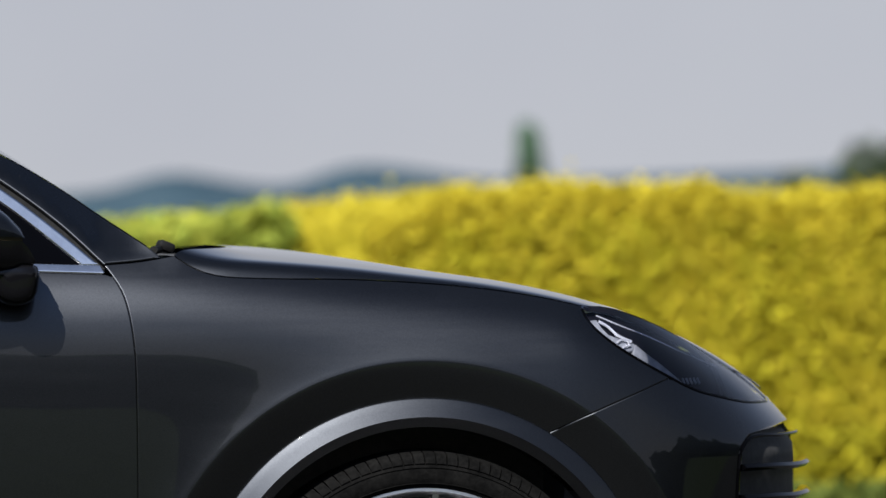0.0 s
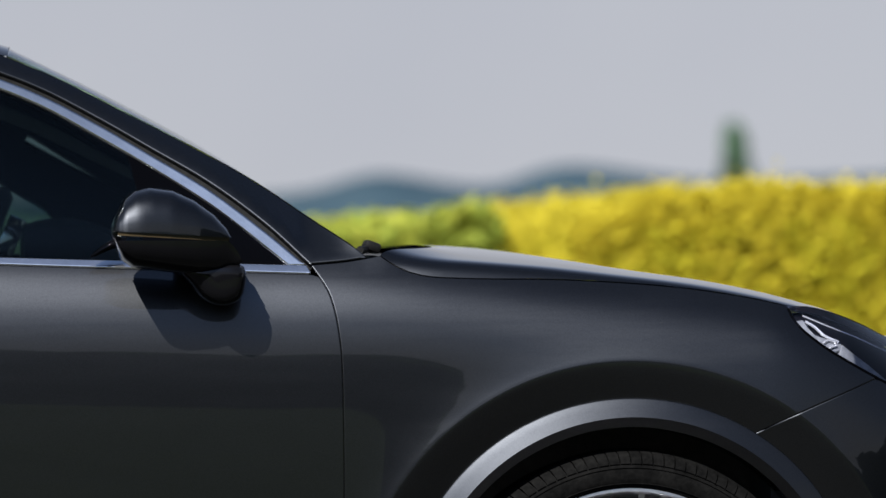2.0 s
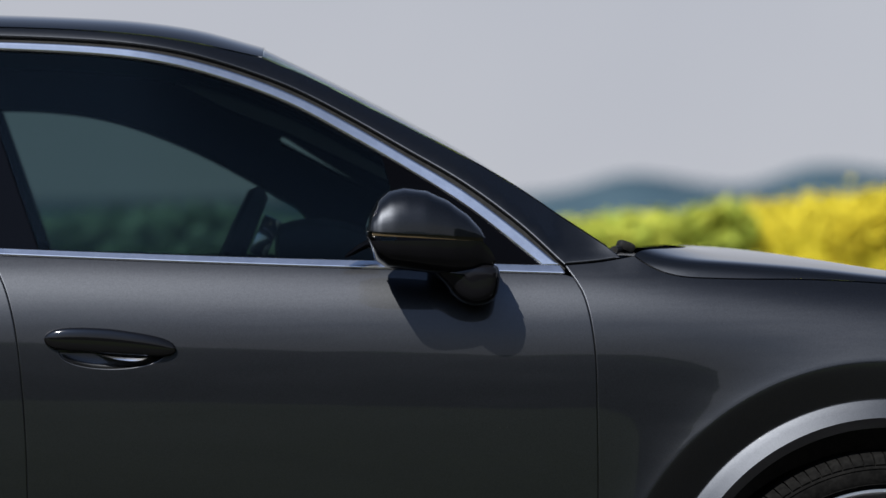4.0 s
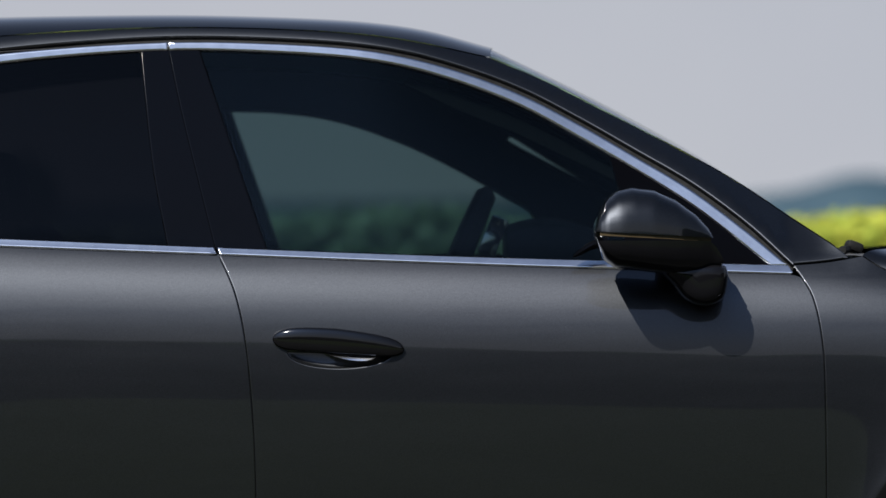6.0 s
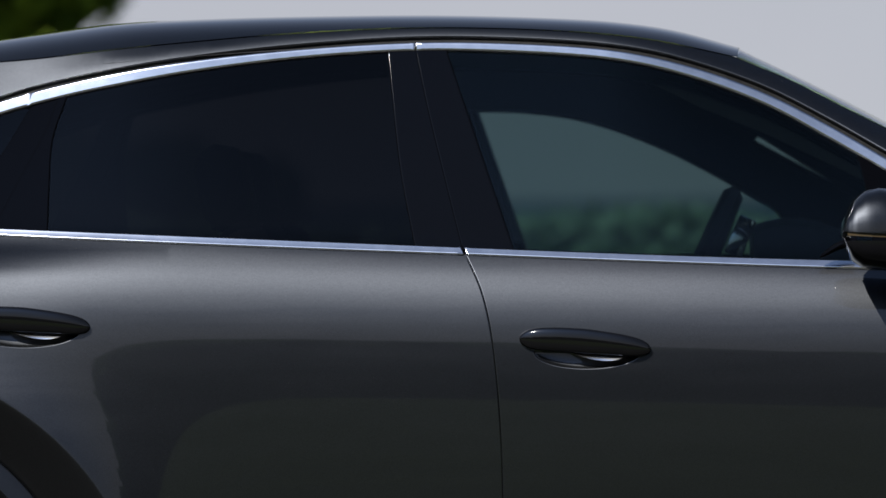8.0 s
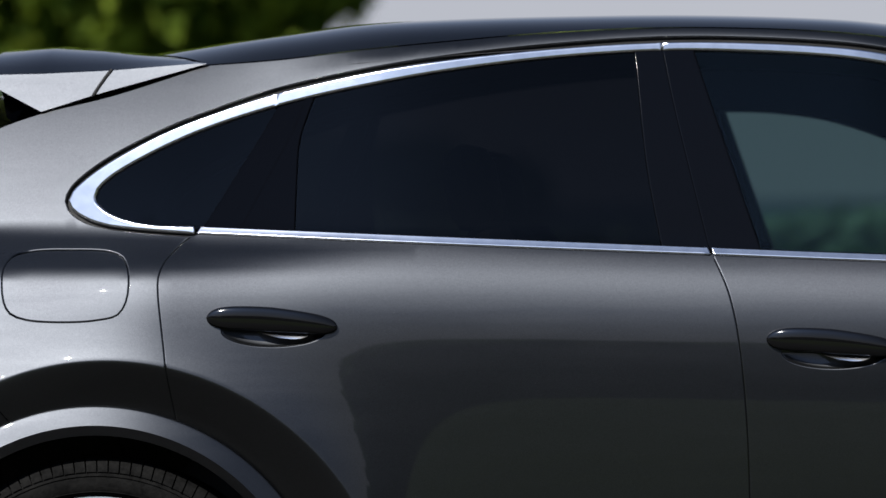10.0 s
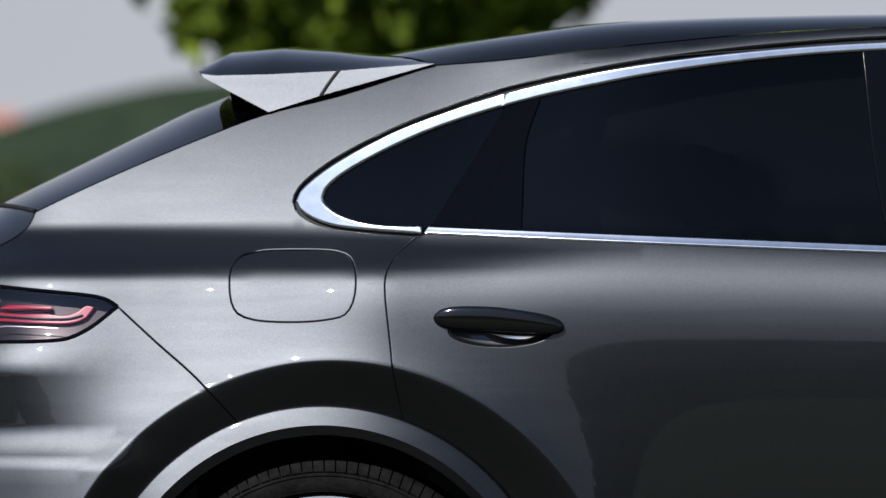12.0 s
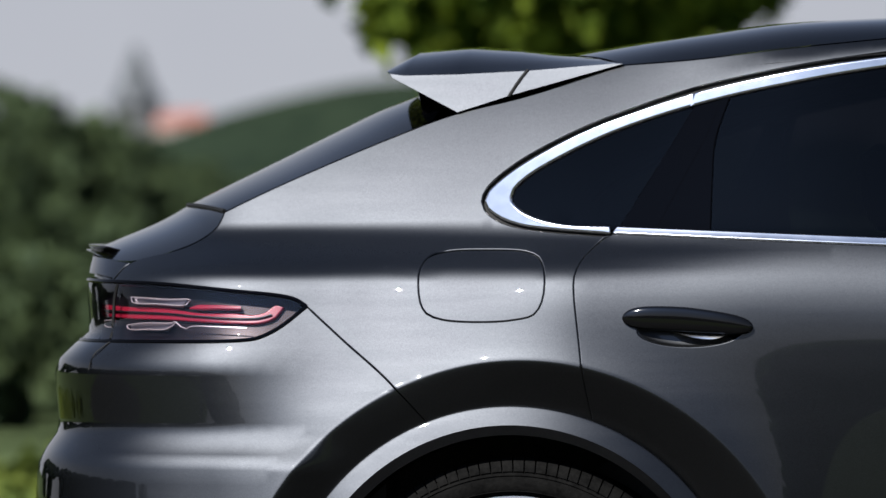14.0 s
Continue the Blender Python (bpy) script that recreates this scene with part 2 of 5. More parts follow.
_sx = np.linspace(-2.9, 2.9, 581)
_sz = np.interp(_sx, (-2.9, -2.5, -2.0, -1.5, -1.0, -0.3, 0.4, 0.9, 1.2, 1.5, 1.75, 2.0, 2.3, 2.9),
                (1.11, 1.135, 1.16, 1.175, 1.17, 1.148, 1.128, 1.112, 1.098, 1.075, 1.04, 0.98, 0.90, 0.8))
_k = np.exp(-(np.linspace(-2, 2, 41)) ** 2)
_sz = np.convolve(np.pad(_sz, 20, mode="edge"), _k / _k.sum(), mode="valid")


def shoulder(x):
    return np.interp(x, _sx, _sz)


def flank_slope(x, z, zt):
    """How much the body leans inwards per metre of height."""
    reach = 0.25 + 0.03 * smooth(1.1, 0.7, x) * smooth(-1.5, -1.1, x)
    d = (z - zt + reach) / reach
    k = 0.78 + 0.33 * smooth(0.8, 1.5, x) + 0.45 * smooth(-0.8, -1.5, x)
    bend = 3.6 - 0.7 * smooth(0.8, 1.5, x)
    low = np.where(d < 0, 0.07 * d, 0.11 * d + k * np.clip(d, 0, 1.05) ** bend)
    full = 0.26 * smooth(-1.0, 0.1, d) + 0.10 * smooth(0.1, 0.6, d)
    full = full + (0.41 * smooth(0.925, 0.960, z) - 0.05 * smooth(1.0, 1.06, z) + 0.14 * smooth(0.76, 0.71, z) - full) * smooth(-1.80, -2.08, x)
    haunch = full + 0.25 * np.clip((d - 0.80) / 0.20, 0, 1.2) ** 1.7
    low = low + (haunch - low) * smooth(-1.30, -1.75, x) * smooth(-2.2, -1.8, d)
    back = smooth(-0.9, -1.4, x)
    high = 0.42 + 0.05 * back + (0.5 + 0.45 * back) * (z - zt) + 0.20 * smooth(0.0, 0.6, x)
    # the rail over the windows and the windscreen pillar roll over towards the roof
    high = high + 0.75 * smooth(-0.004, 0.030, z - np.interp(x, RAIL_X, RAIL_Z)) * smooth(-1.15, -0.75, x) * smooth(0.95, 0.85, x)
    return low + (high - low) * smooth(zt - 0.012 - 0.020 * back, zt + 0.035 - 0.012 * back, z)


def flank(x, z):
    """Half width of the body without its rounded ends."""
    x, z = np.asarray(x, float), np.asarray(z, float)
    w = 0.950 + 0.026 * np.exp(-((x - 1.45) / 0.60) ** 2) + 0.034 * np.exp(-((x + 1.45) / 0.65) ** 2)
    n = 70
    h = (z - 0.80) / n
    zt = shoulder(x)
    for i in range(n):
        w = w - h * flank_slope(x, 0.80 + (i + 0.5) * h, zt)
    w = w - 0.13 * smooth(-0.7, -2.4, x) * smooth(1.095, 1.215, z)
    w = w + 0.036 * smooth(0.808, 0.735, z) * smooth(-1.70, -2.02, x)
    for s in (1, -1):
        fx, fr = FLARES[s]
        q = np.maximum(0.0, fr - np.hypot(x - fx, z - WHEEL_Z - 0.005))
        w = w - (0.27 if s > 0 else 0.48) * q * q / (q + 0.011)
        far = np.hypot(x - fx, z - WHEEL_Z - 0.005) - fr
        w = w + (0.009 if s > 0 else 0.034) * np.exp(-np.maximum(0.0, far) / (0.048 if s > 0 else 0.090)) - 0.020 * np.exp(-((x - s * WHEEL_X) / 0.5) ** 2)
    return w


def nose_end(z):
    return 2.335 - 1.5 * np.maximum(0.0, z - 0.75) ** 1.25


_tz = np.linspace(0.2, 1.4, 601)
_tx = np.interp(_tz, (0.66, 0.737, 0.755, 0.805, 0.852, 0.885, 0.926, 0.960, 0.982, 1.0, 1.053, 1.09, 1.166), (-2.517, -2.513, -2.504, -2.470, -2.474, -2.478, -2.482, -2.462, -2.430, -2.405, -2.412, -2.417, -2.416))
_tk = np.exp(-(np.linspace(-2, 2, 17)) ** 2)
_tx = np.convolve(np.pad(_tx, 8, mode="edge"), _tk / _tk.sum(), mode="valid")


def tail_end(z):
    return np.interp(z, _tz, _tx)


NOSE_N, TAIL_N = 2.6, 3.5


def along(x, z):
    """Running length s round the body for a place (x, z); s equals x between the rounded ends."""
    x, z = np.asarray(x, float), np.asarray(z, float)
    qn = np.clip((x - NOSE_X) / (nose_end(z) - NOSE_X), 0, 1)
    qt = np.clip((x - TAIL_X) / (tail_end(z) - TAIL_X), 0, 1)
    return np.where(x > NOSE_X, NOSE_X + 0.7 * np.arcsin(qn ** (NOSE_N / 2)), np.where(x < TAIL_X, TAIL_X - 0.8 * np.arcsin(qt ** (TAIL_N / 2)), x))


NOSE_S, TAIL_S = NOSE_X + 0.7 * math.pi / 2, TAIL_X - 0.8 * math.pi / 2


def skin(s, z):
    """Point of the near flank for (s, z): arrays of x, y, z."""
    s, z = np.asarray(s, float), np.asarray(z, float)
    an = np.clip((s - NOSE_X) / 0.7, 0, math.pi / 2)
    at_ = np.clip((TAIL_X - s) / 0.8, 0, math.pi / 2)
    x = np.where(s > NOSE_X, NOSE_X + (nose_end(z) - NOSE_X) * np.sin(an) ** (2 / NOSE_N),
                 np.where(s < TAIL_X, TAIL_X + (tail_end(z) - TAIL_X) * np.sin(at_) ** (2 / TAIL_N), s))
    f = np.cos(an) ** (2 / NOSE_N) * np.cos(at_) ** (2 / TAIL_N)
    return np.stack([x, -flank(x, z) * f, z], -1)


def skin_normal(s, z):
    e = 0.003
    s = np.clip(s, TAIL_S + 0.006, NOSE_S - 0.006)
    a = skin(s + e, z) - skin(s - e, z)
    b = skin(s, z + e) - skin(s, z - e)
    n = np.cross(a, b)
    return n / np.linalg.norm(n, axis=-1, keepdims=True)


def half_width(x, z):
    return -float(skin(along(x, z), z)[..., 1])

# ---------------- tools for building ----------------
def mesh_part(name, verts, faces, material, parent=None, normals=None, label="", smooth_it=True):
    me = bpy.data.meshes.new(name)
    me.from_pydata([tuple(v) for v in verts], [], [tuple(f) for f in faces])
    me.materials.append(material)
    me.update()
    if smooth_it:
        me.shade_smooth()
    if normals is not None:
        me.normals_split_custom_set_from_vertices([tuple(n) for n in normals])
    ob = new(name, me)
    ob.parent = parent
    return tagged(ob, label)


def part(name, bm, material, parent=None, label="", smooth_it=True):
    me = bpy.data.meshes.new(name)
    bmesh.ops.recalc_face_normals(bm, faces=bm.faces)
    bm.to_mesh(me)
    bm.free()
    me.materials.append(material)
    if smooth_it:
        me.shade_smooth()
        me.set_sharp_from_angle(angle=radians(38))
    ob = new(name, me)
    ob.parent = parent
    return tagged(ob, label)


def curve(points, step=0.012, closed=False):
    """Dense line through a few places (Catmull-Rom)."""
    p = [np.array(q, float) for q in points]
    if len(p) == 2 and not closed:
        n = max(1, int(np.linalg.norm(p[1] - p[0]) / step))
        return [tuple(p[0] + (p[1] - p[0]) * i / n) for i in range(n)] + [tuple(p[1])]
    if closed:
        q = [p[-1], *p, p[0], p[1]]
    else:
        q = [2 * p[0] - p[1], *p, 2 * p[-1] - p[-2]]
    out = []
    for a, b, c, d in zip(q, q[1:], q[2:], q[3:]):
        n = max(1, int(np.linalg.norm(c - b) / step))
        ta, tb, tc = 0.0, max(1e-6, np.linalg.norm(b - a)) ** 0.5, 0.0
        tc = tb + max(1e-6, np.linalg.norm(c - b)) ** 0.5
        td = tc + max(1e-6, np.linalg.norm(d - c)) ** 0.5
        for i in range(n):
            t = tb + (tc - tb) * i / n
            a1 = (tb - t) / (tb - ta) * a + (t - ta) / (tb - ta) * b
            a2 = (tc - t) / (tc - tb) * b + (t - tb) / (tc - tb) * c
            a3 = (td - t) / (td - tc) * c + (t - tc) / (td - tc) * d
            b1 = (tc - t) / (tc - ta) * a1 + (t - ta) / (tc - ta) * a2
            b2 = (td - t) / (td - tb) * a2 + (t - tb) / (td - tb) * a3
            out.append(tuple((tc - t) / (tc - tb) * b1 + (t - tb) / (tc - tb) * b2))
    if not closed:
        out.append(tuple(p[-1]))
    return out


def outline(*lines):
    """One closed outline from lines laid end to end; doubled places are dropped."""
    out = []
    for line in lines:
        for q in line:
            if not out or math.dist(q, out[-1]) > 0.0015:
                out.append(q)
    while math.dist(out[0], out[-1]) < 0.0015:
        out.pop()
    return out


def stretch_of(line, xa, xb):
    """The piece of a left-to-right line between two x, with exact ends."""
    xs, zs = [q[0] for q in line], [q[1] for q in line]
    lo, hi = min(xa, xb), max(xa, xb)
    inner = [q for q in line if lo < q[0] < hi]
    ends_ = [(v, float(np.interp(v, xs, zs))) for v in (lo, hi)]
    out = [ends_[0], *inner, ends_[1]]
    return out if xa < xb else out[::-1]


def arc(cx, cz, r, a0, a1, step=0.012):
    n = max(2, int(abs(radians(a1 - a0)) * r / step))
    return [(cx + r * math.cos(radians(a0 + (a1 - a0) * i / n)), cz + r * math.sin(radians(a0 + (a1 - a0) * i / n))) for i in range(n + 1)]


def inside(px, pz, poly):
    poly = np.asarray(poly)
    ax, az = poly[:, 0], poly[:, 1]
    bx, bz = np.roll(ax, -1), np.roll(az, -1)
    hit = np.zeros(len(px), bool)
    for x0, z0, x1, z1 in zip(ax, az, bx, bz):
        if z0 != z1:
            hit ^= ((z0 > pz) != (z1 > pz)) & (px < (x1 - x0) * (pz - z0) / (z1 - z0) + x0)
    return hit


def area(poly):
    p = np.asarray(poly)
    q = np.roll(p, -1, 0)
    return 0.5 * np.sum(p[:, 0] * q[:, 1] - q[:, 0] * p[:, 1])


def edge_normals(poly):
    """Outward normals of an anticlockwise outline."""
    p = np.asarray(poly)
    d = np.roll(p, -1, 0) - np.roll(p, 1, 0)
    n = np.stack([d[:, 1], -d[:, 0]], -1)
    return n / np.maximum(1e-9, np.linalg.norm(n, axis=1, keepdims=True))


def panel(name, lines, material, parent, holes=(), off=0.0, gap=0.0028, rim=0.02, step=0.03, roll=0.0034, label="", sides=(1, -1), upright=1.0):
    """A sheet of the body's flank inside an outline in (x, z), with rounded, folded edges; on both flanks."""
    loops = []
    for k, poly in enumerate((lines, *holes)):
        poly = np.asarray(poly, float)
        if area(poly) < 0:
            poly = poly[::-1]
        poly = poly - edge_normals(poly) * (gap if k == 0 else -gap)
        loops.append(np.stack([along(poly[:, 0], poly[:, 1]), poly[:, 1]], -1))
    x0, z0 = loops[0].min(0)
    x1, z1 = loops[0].max(0)
    gx, gz = np.meshgrid(np.arange(x0 + step / 2, x1, step), np.arange(z0 + step / 2, z1, step))
    gx, gz = gx.ravel() + np.where(np.arange(gz.size) // gx.shape[1] % 2, step / 2, 0), gz.ravel()
    keep = inside(gx, gz, loops[0])
    for h in loops[1:]:
        keep &= ~inside(gx, gz, h)
    for lp in loops:
        d = np.hypot(gx[:, None] - lp[None, :, 0], gz[:, None] - lp[None, :, 1]).min(1)
        keep &= d > step * 0.35
    # finer places where the arches swell
    extra = []
    grid_x = skin(gx, gz)[:, 0]
    for sx, fr in FLARES.values():
        d = np.abs(np.hypot(grid_x - sx, gz - WHEEL_Z - 0.005) - fr)
        keep &= d > 0.034
        for k, r in enumerate(fr + e for e in (-0.023, -0.015, -0.009, -0.005, -0.002, 0.001, 0.007, 0.016, 0.027)):
            tt = np.linspace(0, 2 * math.pi, 420, endpoint=False)
            ex, ez = sx + r * np.cos(tt), WHEEL_Z + 0.005 + r * np.sin(tt)
            ex = along(ex, ez)
            good = inside(ex, ez, loops[0])
            for h in loops[1:]:
                good &= ~inside(ex, ez, h)
            for lp in loops:
                good &= np.hypot(ex[:, None] - lp[None, :, 0], ez[:, None] - lp[None, :, 1]).min(1) > 0.004
            extra.append(np.stack([ex[good], ez[good]], -1))
    pts = [Vector(q) for lp in loops for q in lp]
    edges, base = [], 0
    for lp in loops:
        edges += [(base + i, base + (i + 1) % len(lp)) for i in range(len(lp))]
        base += len(lp)
    pts += [Vector(q) for q in zip(gx[keep], gz[keep])]
    pts += [Vector(q) for q in np.concatenate(extra)]
    v2, _, f2, ov, _, _ = geometry.delaunay_2d_cdt(pts, edges, [], 0, 1e-7)
    v2 = np.array([tuple(q) for q in v2])
    f2 = np.array([f for f in f2])
    c = v2[f2].mean(1)
    ok = inside(c[:, 0], c[:, 1], loops[0])
    for h in loops[1:]:
        ok &= ~inside(c[:, 0], c[:, 1], h)
    f2 = f2[ok]
    a, b, c = v2[f2[:, 0]], v2[f2[:, 1]], v2[f2[:, 2]]
    flip = ((b - a)[:, 0] * (c - a)[:, 1] - (b - a)[:, 1] * (c - a)[:, 0]) < 0
    f2[flip] = f2[flip][:, ::-1]
    n = skin_normal(v2[:, 0], v2[:, 1])
    normal_bend = np.array((1, 1, upright))       # shading normals tilted by upright, steering glare and glints; the strips' shape stays
    n = n * normal_bend / np.linalg.norm(n * normal_bend, axis=1, keepdims=True)
    pos = skin(v2[:, 0], v2[:, 1]) + n * off
    verts, norms, faces = [pos], [n], [tuple(f) for f in f2]
    base = len(pos)
    for k, lp in enumerate(loops):
        m = len(lp)
        en = edge_normals(lp) * (1 if k == 0 else -1)
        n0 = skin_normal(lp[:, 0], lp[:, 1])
        n0 = n0 * normal_bend / np.linalg.norm(n0 * normal_bend, axis=1, keepdims=True)
        p0 = skin(lp[:, 0], lp[:, 1]) + n0 * off
        out2 = lp + en * 0.004
        tang = skin(out2[:, 0], out2[:, 1]) - skin(lp[:, 0], lp[:, 1])
        tang -= n0 * np.sum(tang * n0, -1, keepdims=True)
        tang /= np.maximum(1e-9, np.linalg.norm(tang, axis=1, keepdims=True))
        ring1 = p0 + tang * roll * 0.7 - n0 * roll * 0.3
        ring2 = p0 + tang * roll - n0 * roll
        ring3 = ring2 - n0 * rim
        verts += [p0, ring1, ring2, ring3]
        mid = n0 + tang
        norms += [n0, mid / np.linalg.norm(mid, axis=1, keepdims=True), tang, tang]
        for ring in range(3):
            for i in range(m):
                j = (i + 1) % m
                a0, a1 = base + ring * m + i, base + ring * m + j
                b0, b1 = a0 + m, a1 + m
                faces.append((a0, b0, b1, a1) if k == 0 else (a0, a1, b1, b0))
        base += 4 * m
    verts, norms = np.concatenate(verts), np.concatenate(norms)
    made = []
    for side in sides:
        flipv = np.array((1, side, 1))
        fs = faces if side > 0 else [f[::-1] for f in faces]
        made.append(mesh_part(name, verts * flipv, fs, material, parent if not isinstance(parent, (list, tuple)) else parent[0 if side > 0 else 1], norms * flipv, label))
    return made


def crowned(name, edge, middle, material, parent, power=2.6, across=14, label="", lead=2.0, n=60, off=0.0, dome=0.0, dome_power=2.5):
    """A sheet across the car from flank edge to flank edge; edge and middle are lines in (x, z)."""
    def even(line):
        p = np.asarray(line, float)
        s = np.concatenate([[0], np.cumsum(np.hypot(*np.diff(p, axis=0).T))])
        q = np.linspace(0, s[-1], n)
        return np.stack([np.interp(q, s, p[:, 0]), np.interp(q, s, p[:, 1])], -1)
    e, m = even(edge), even(middle)
    es = along(e[:, 0], e[:, 1])
    ep = skin(es, e[:, 1])
    rows = []
    vs = np.concatenate([1 - np.cos(np.linspace(0, math.pi / 2, across)), 2 - (1 - np.cos(np.linspace(0, math.pi / 2, across)))[::-1][1:]])
    for v in vs:
        u = abs(1 - v)
        y = ep[:, 1] * (1 - v)
        x = ep[:, 0] + (m[:, 0] - ep[:, 0]) * (1 - u ** lead)
        z = ep[:, 2] + (m[:, 1] - ep[:, 2]) * ((1 - dome) * (1 - u ** power) + dome * (1 - u ** dome_power)) + off
        rows.append(np.stack([x, y, z], -1))
    verts = np.concatenate(rows)
    faces = [(r * n + i, r * n + i + 1, (r + 1) * n + i + 1, (r + 1) * n + i) for r in range(len(rows) - 1) for i in range(n - 1)]
    me = mesh_part(name, verts, faces, material, parent, label=label)
    bm = bmesh.new()
    bm.from_mesh(me.data)
    bmesh.ops.recalc_face_normals(bm, faces=bm.faces)
    if sum(f.normal.z for f in bm.faces) < 0:
        bmesh.ops.reverse_faces(bm, faces=bm.faces)
    bm.to_mesh(me.data)
    bm.free()
    return me


def tube(name, points, radius, material, parent=None, sides=8, label="", closed=False, flat=1.0):
    """A round bar along points in space."""
    p = [Vector(q) for q in points]
    rings, n = [], len(p)
    for i in range(n):
        a, b = (p[i - 1], p[(i + 1) % n]) if closed else (p[max(0, i - 1)], p[min(n - 1, i + 1)])
        d = (b - a).normalized()
        up = Vector((0, 0, 1)) if abs(d.z) < 0.9 else Vector((0, 1, 0))
        u = d.cross(up).normalized()
        w = u.cross(d)
        r = radius(i / max(1, n - 1)) if callable(radius) else radius
        rings.append([p[i] + (u * math.cos(t) * flat + w * math.sin(t)) * r for t in [2 * math.pi * k / sides for k in range(sides)]])
    verts = [v for ring in rings for v in ring]
    faces = []
    for i in range(n if closed else n - 1):
        j = (i + 1) % n
        for k in range(sides):
            l = (k + 1) % sides
            faces.append((i * sides + k, i * sides + l, j * sides + l, j * sides + k))
    if not closed:
        faces += [tuple(range(sides))[::-1], tuple((n - 1) * sides + k for k in range(sides))]
    bm = bmesh.new()
    vs = [bm.verts.new(v) for v in verts]
    for f in faces:
        bm.faces.new([vs[i] for i in f])
    return part(name, bm, material, parent, label)


def lathe(name, profile, material, parent=None, n=72, label="", axis_at=(0, 0, 0), a0=0.0, a1=360.0, smooth_it=True):
    """Turned shape round a wheel's axle (y); profile of (radius, y)."""
    full = abs(a1 - a0 - 360) < 1e-6
    m = n if full else n + 1
    verts, faces = [], []
    for i in range(m):
        t = radians(a0 + (a1 - a0) * i / n)
        for r, y in profile:
            verts.append((axis_at[0] + r * math.cos(t), axis_at[1] + y, axis_at[2] + r * math.sin(t)))
    k = len(profile)
    for i in range(n):
        j = (i + 1) % m
        for q in range(k - 1):
            faces.append((i * k + q, i * k + q + 1, j * k + q + 1, j * k + q))
    bm = bmesh.new()
    vs = [bm.verts.new(v) for v in verts]
    for f in faces:
        bm.faces.new([vs[i] for i in f])
    return part(name, bm, material, parent, label, smooth_it)


def slab(name, size, at, material, parent=None, bevel=0.01, label="", turn=(0, 0, 0), segments=2):
    bm = bmesh.new()
    bmesh.ops.create_cube(bm, size=1.0, matrix=pose(*at, *turn) @ Matrix.Diagonal((*size, 1)))
    if bevel:
        bmesh.ops.bevel(bm, geom=bm.edges[:], offset=bevel, segments=segments, profile=0.5, affect="EDGES")
    return part(name, bm, material, parent, label)


def loft(name, rings, material, parent=None, label="", closed=True, caps=True, smooth_it=True):
    """Skin over a row of rings with equal numbers of places."""
    bm = bmesh.new()
    rows = [[bm.verts.new(tuple(q)) for q in ring] for ring in rings]
    k = len(rows[0])
    for a, b in zip(rows, rows[1:]):
        for i in range(k if closed else k - 1):
            j = (i + 1) % k
            bm.faces.new((a[i], a[j], b[j], b[i]))
    if caps and closed:
        bm.faces.new(rows[0][::-1])
        bm.faces.new(rows[-1])
    return part(name, bm, material, parent, label, smooth_it)


# ---------------- the car: lines of its flank, in metres from the middle of the wheelbase ----------------
CHROME_OUT = curve([(-1.268, 1.192), (-1.390, 1.202), (-1.449, 1.210), (-1.490, 1.224), (-1.517, 1.242), (-1.525, 1.257), (-1.518, 1.275), (-1.500, 1.293), (-1.458, 1.325),
                    (-1.347, 1.386), (-1.234, 1.430), (-1.120, 1.465), (-0.951, 1.502), (-0.806, 1.525), (-0.587, 1.548), (-0.367, 1.560), (-0.200, 1.558), (-0.003, 1.545),
                    (0.107, 1.526), (0.216, 1.495), (0.325, 1.452), (0.433, 1.395), (0.54, 1.331), (0.647, 1.264), (0.753, 1.181), (0.824, 1.119)])
CHROME_IN = curve([(-1.270, 1.204), (-1.357, 1.208), (-1.415, 1.220), (-1.450, 1.236), (-1.470, 1.254), (-1.473, 1.263), (-1.468, 1.280), (-1.446, 1.302), (-1.401, 1.331),
                   (-1.289, 1.386), (-1.176, 1.426), (-1.051, 1.459), (-0.949, 1.480), (-0.805, 1.506), (-0.586, 1.533), (-0.367, 1.546), (-0.200, 1.543), (-0.003, 1.529),
                   (0.107, 1.509), (0.216, 1.476), (0.324, 1.432), (0.432, 1.372), (0.539, 1.308), (0.646, 1.238), (0.699, 1.197), (0.792, 1.119)])
GAP_OUT = curve([(-1.264, 1.186), (-1.390, 1.196), (-1.453, 1.205), (-1.498, 1.219), (-1.525, 1.240), (-1.532, 1.257), (-1.524, 1.282), (-1.470, 1.330), (-1.347, 1.397), (-1.234, 1.441),
                 (-1.121, 1.477), (-0.951, 1.513), (-0.806, 1.536), (-0.587, 1.560), (-0.368, 1.573), (-0.200, 1.571), (-0.003, 1.558), (0.107, 1.540), (0.216, 1.509),
                 (0.325, 1.467), (0.433, 1.41), (0.541, 1.346), (0.648, 1.281), (0.753, 1.2), (0.835, 1.121)])
BELT_LOW = curve([(-1.265, 1.192), (-0.925, 1.175), (-0.6, 1.160), (-0.27, 1.146), (0.0, 1.134), (0.318, 1.121), (0.49, 1.115), (0.836, 1.103)])
BELT_TOP = curve([(-1.266, 1.204), (-0.925, 1.188), (-0.6, 1.173), (-0.27, 1.158), (0.0, 1.146), (0.318, 1.134), (0.48, 1.129), (0.792, 1.119)])
tip_out = min(range(len(CHROME_OUT)), key=lambda i: CHROME_OUT[i][0])
tip_in = min(range(len(CHROME_IN)), key=lambda i: CHROME_IN[i][0])
tip_gap = min(range(len(GAP_OUT)), key=lambda i: GAP_OUT[i][0])
RAIL_X, RAIL_Z = np.array(GAP_OUT[tip_gap:]).T
OUT_TOP, IN_TOP, GAP_TOP = CHROME_OUT[tip_out:], CHROME_IN[tip_in:], GAP_OUT[tip_gap:]
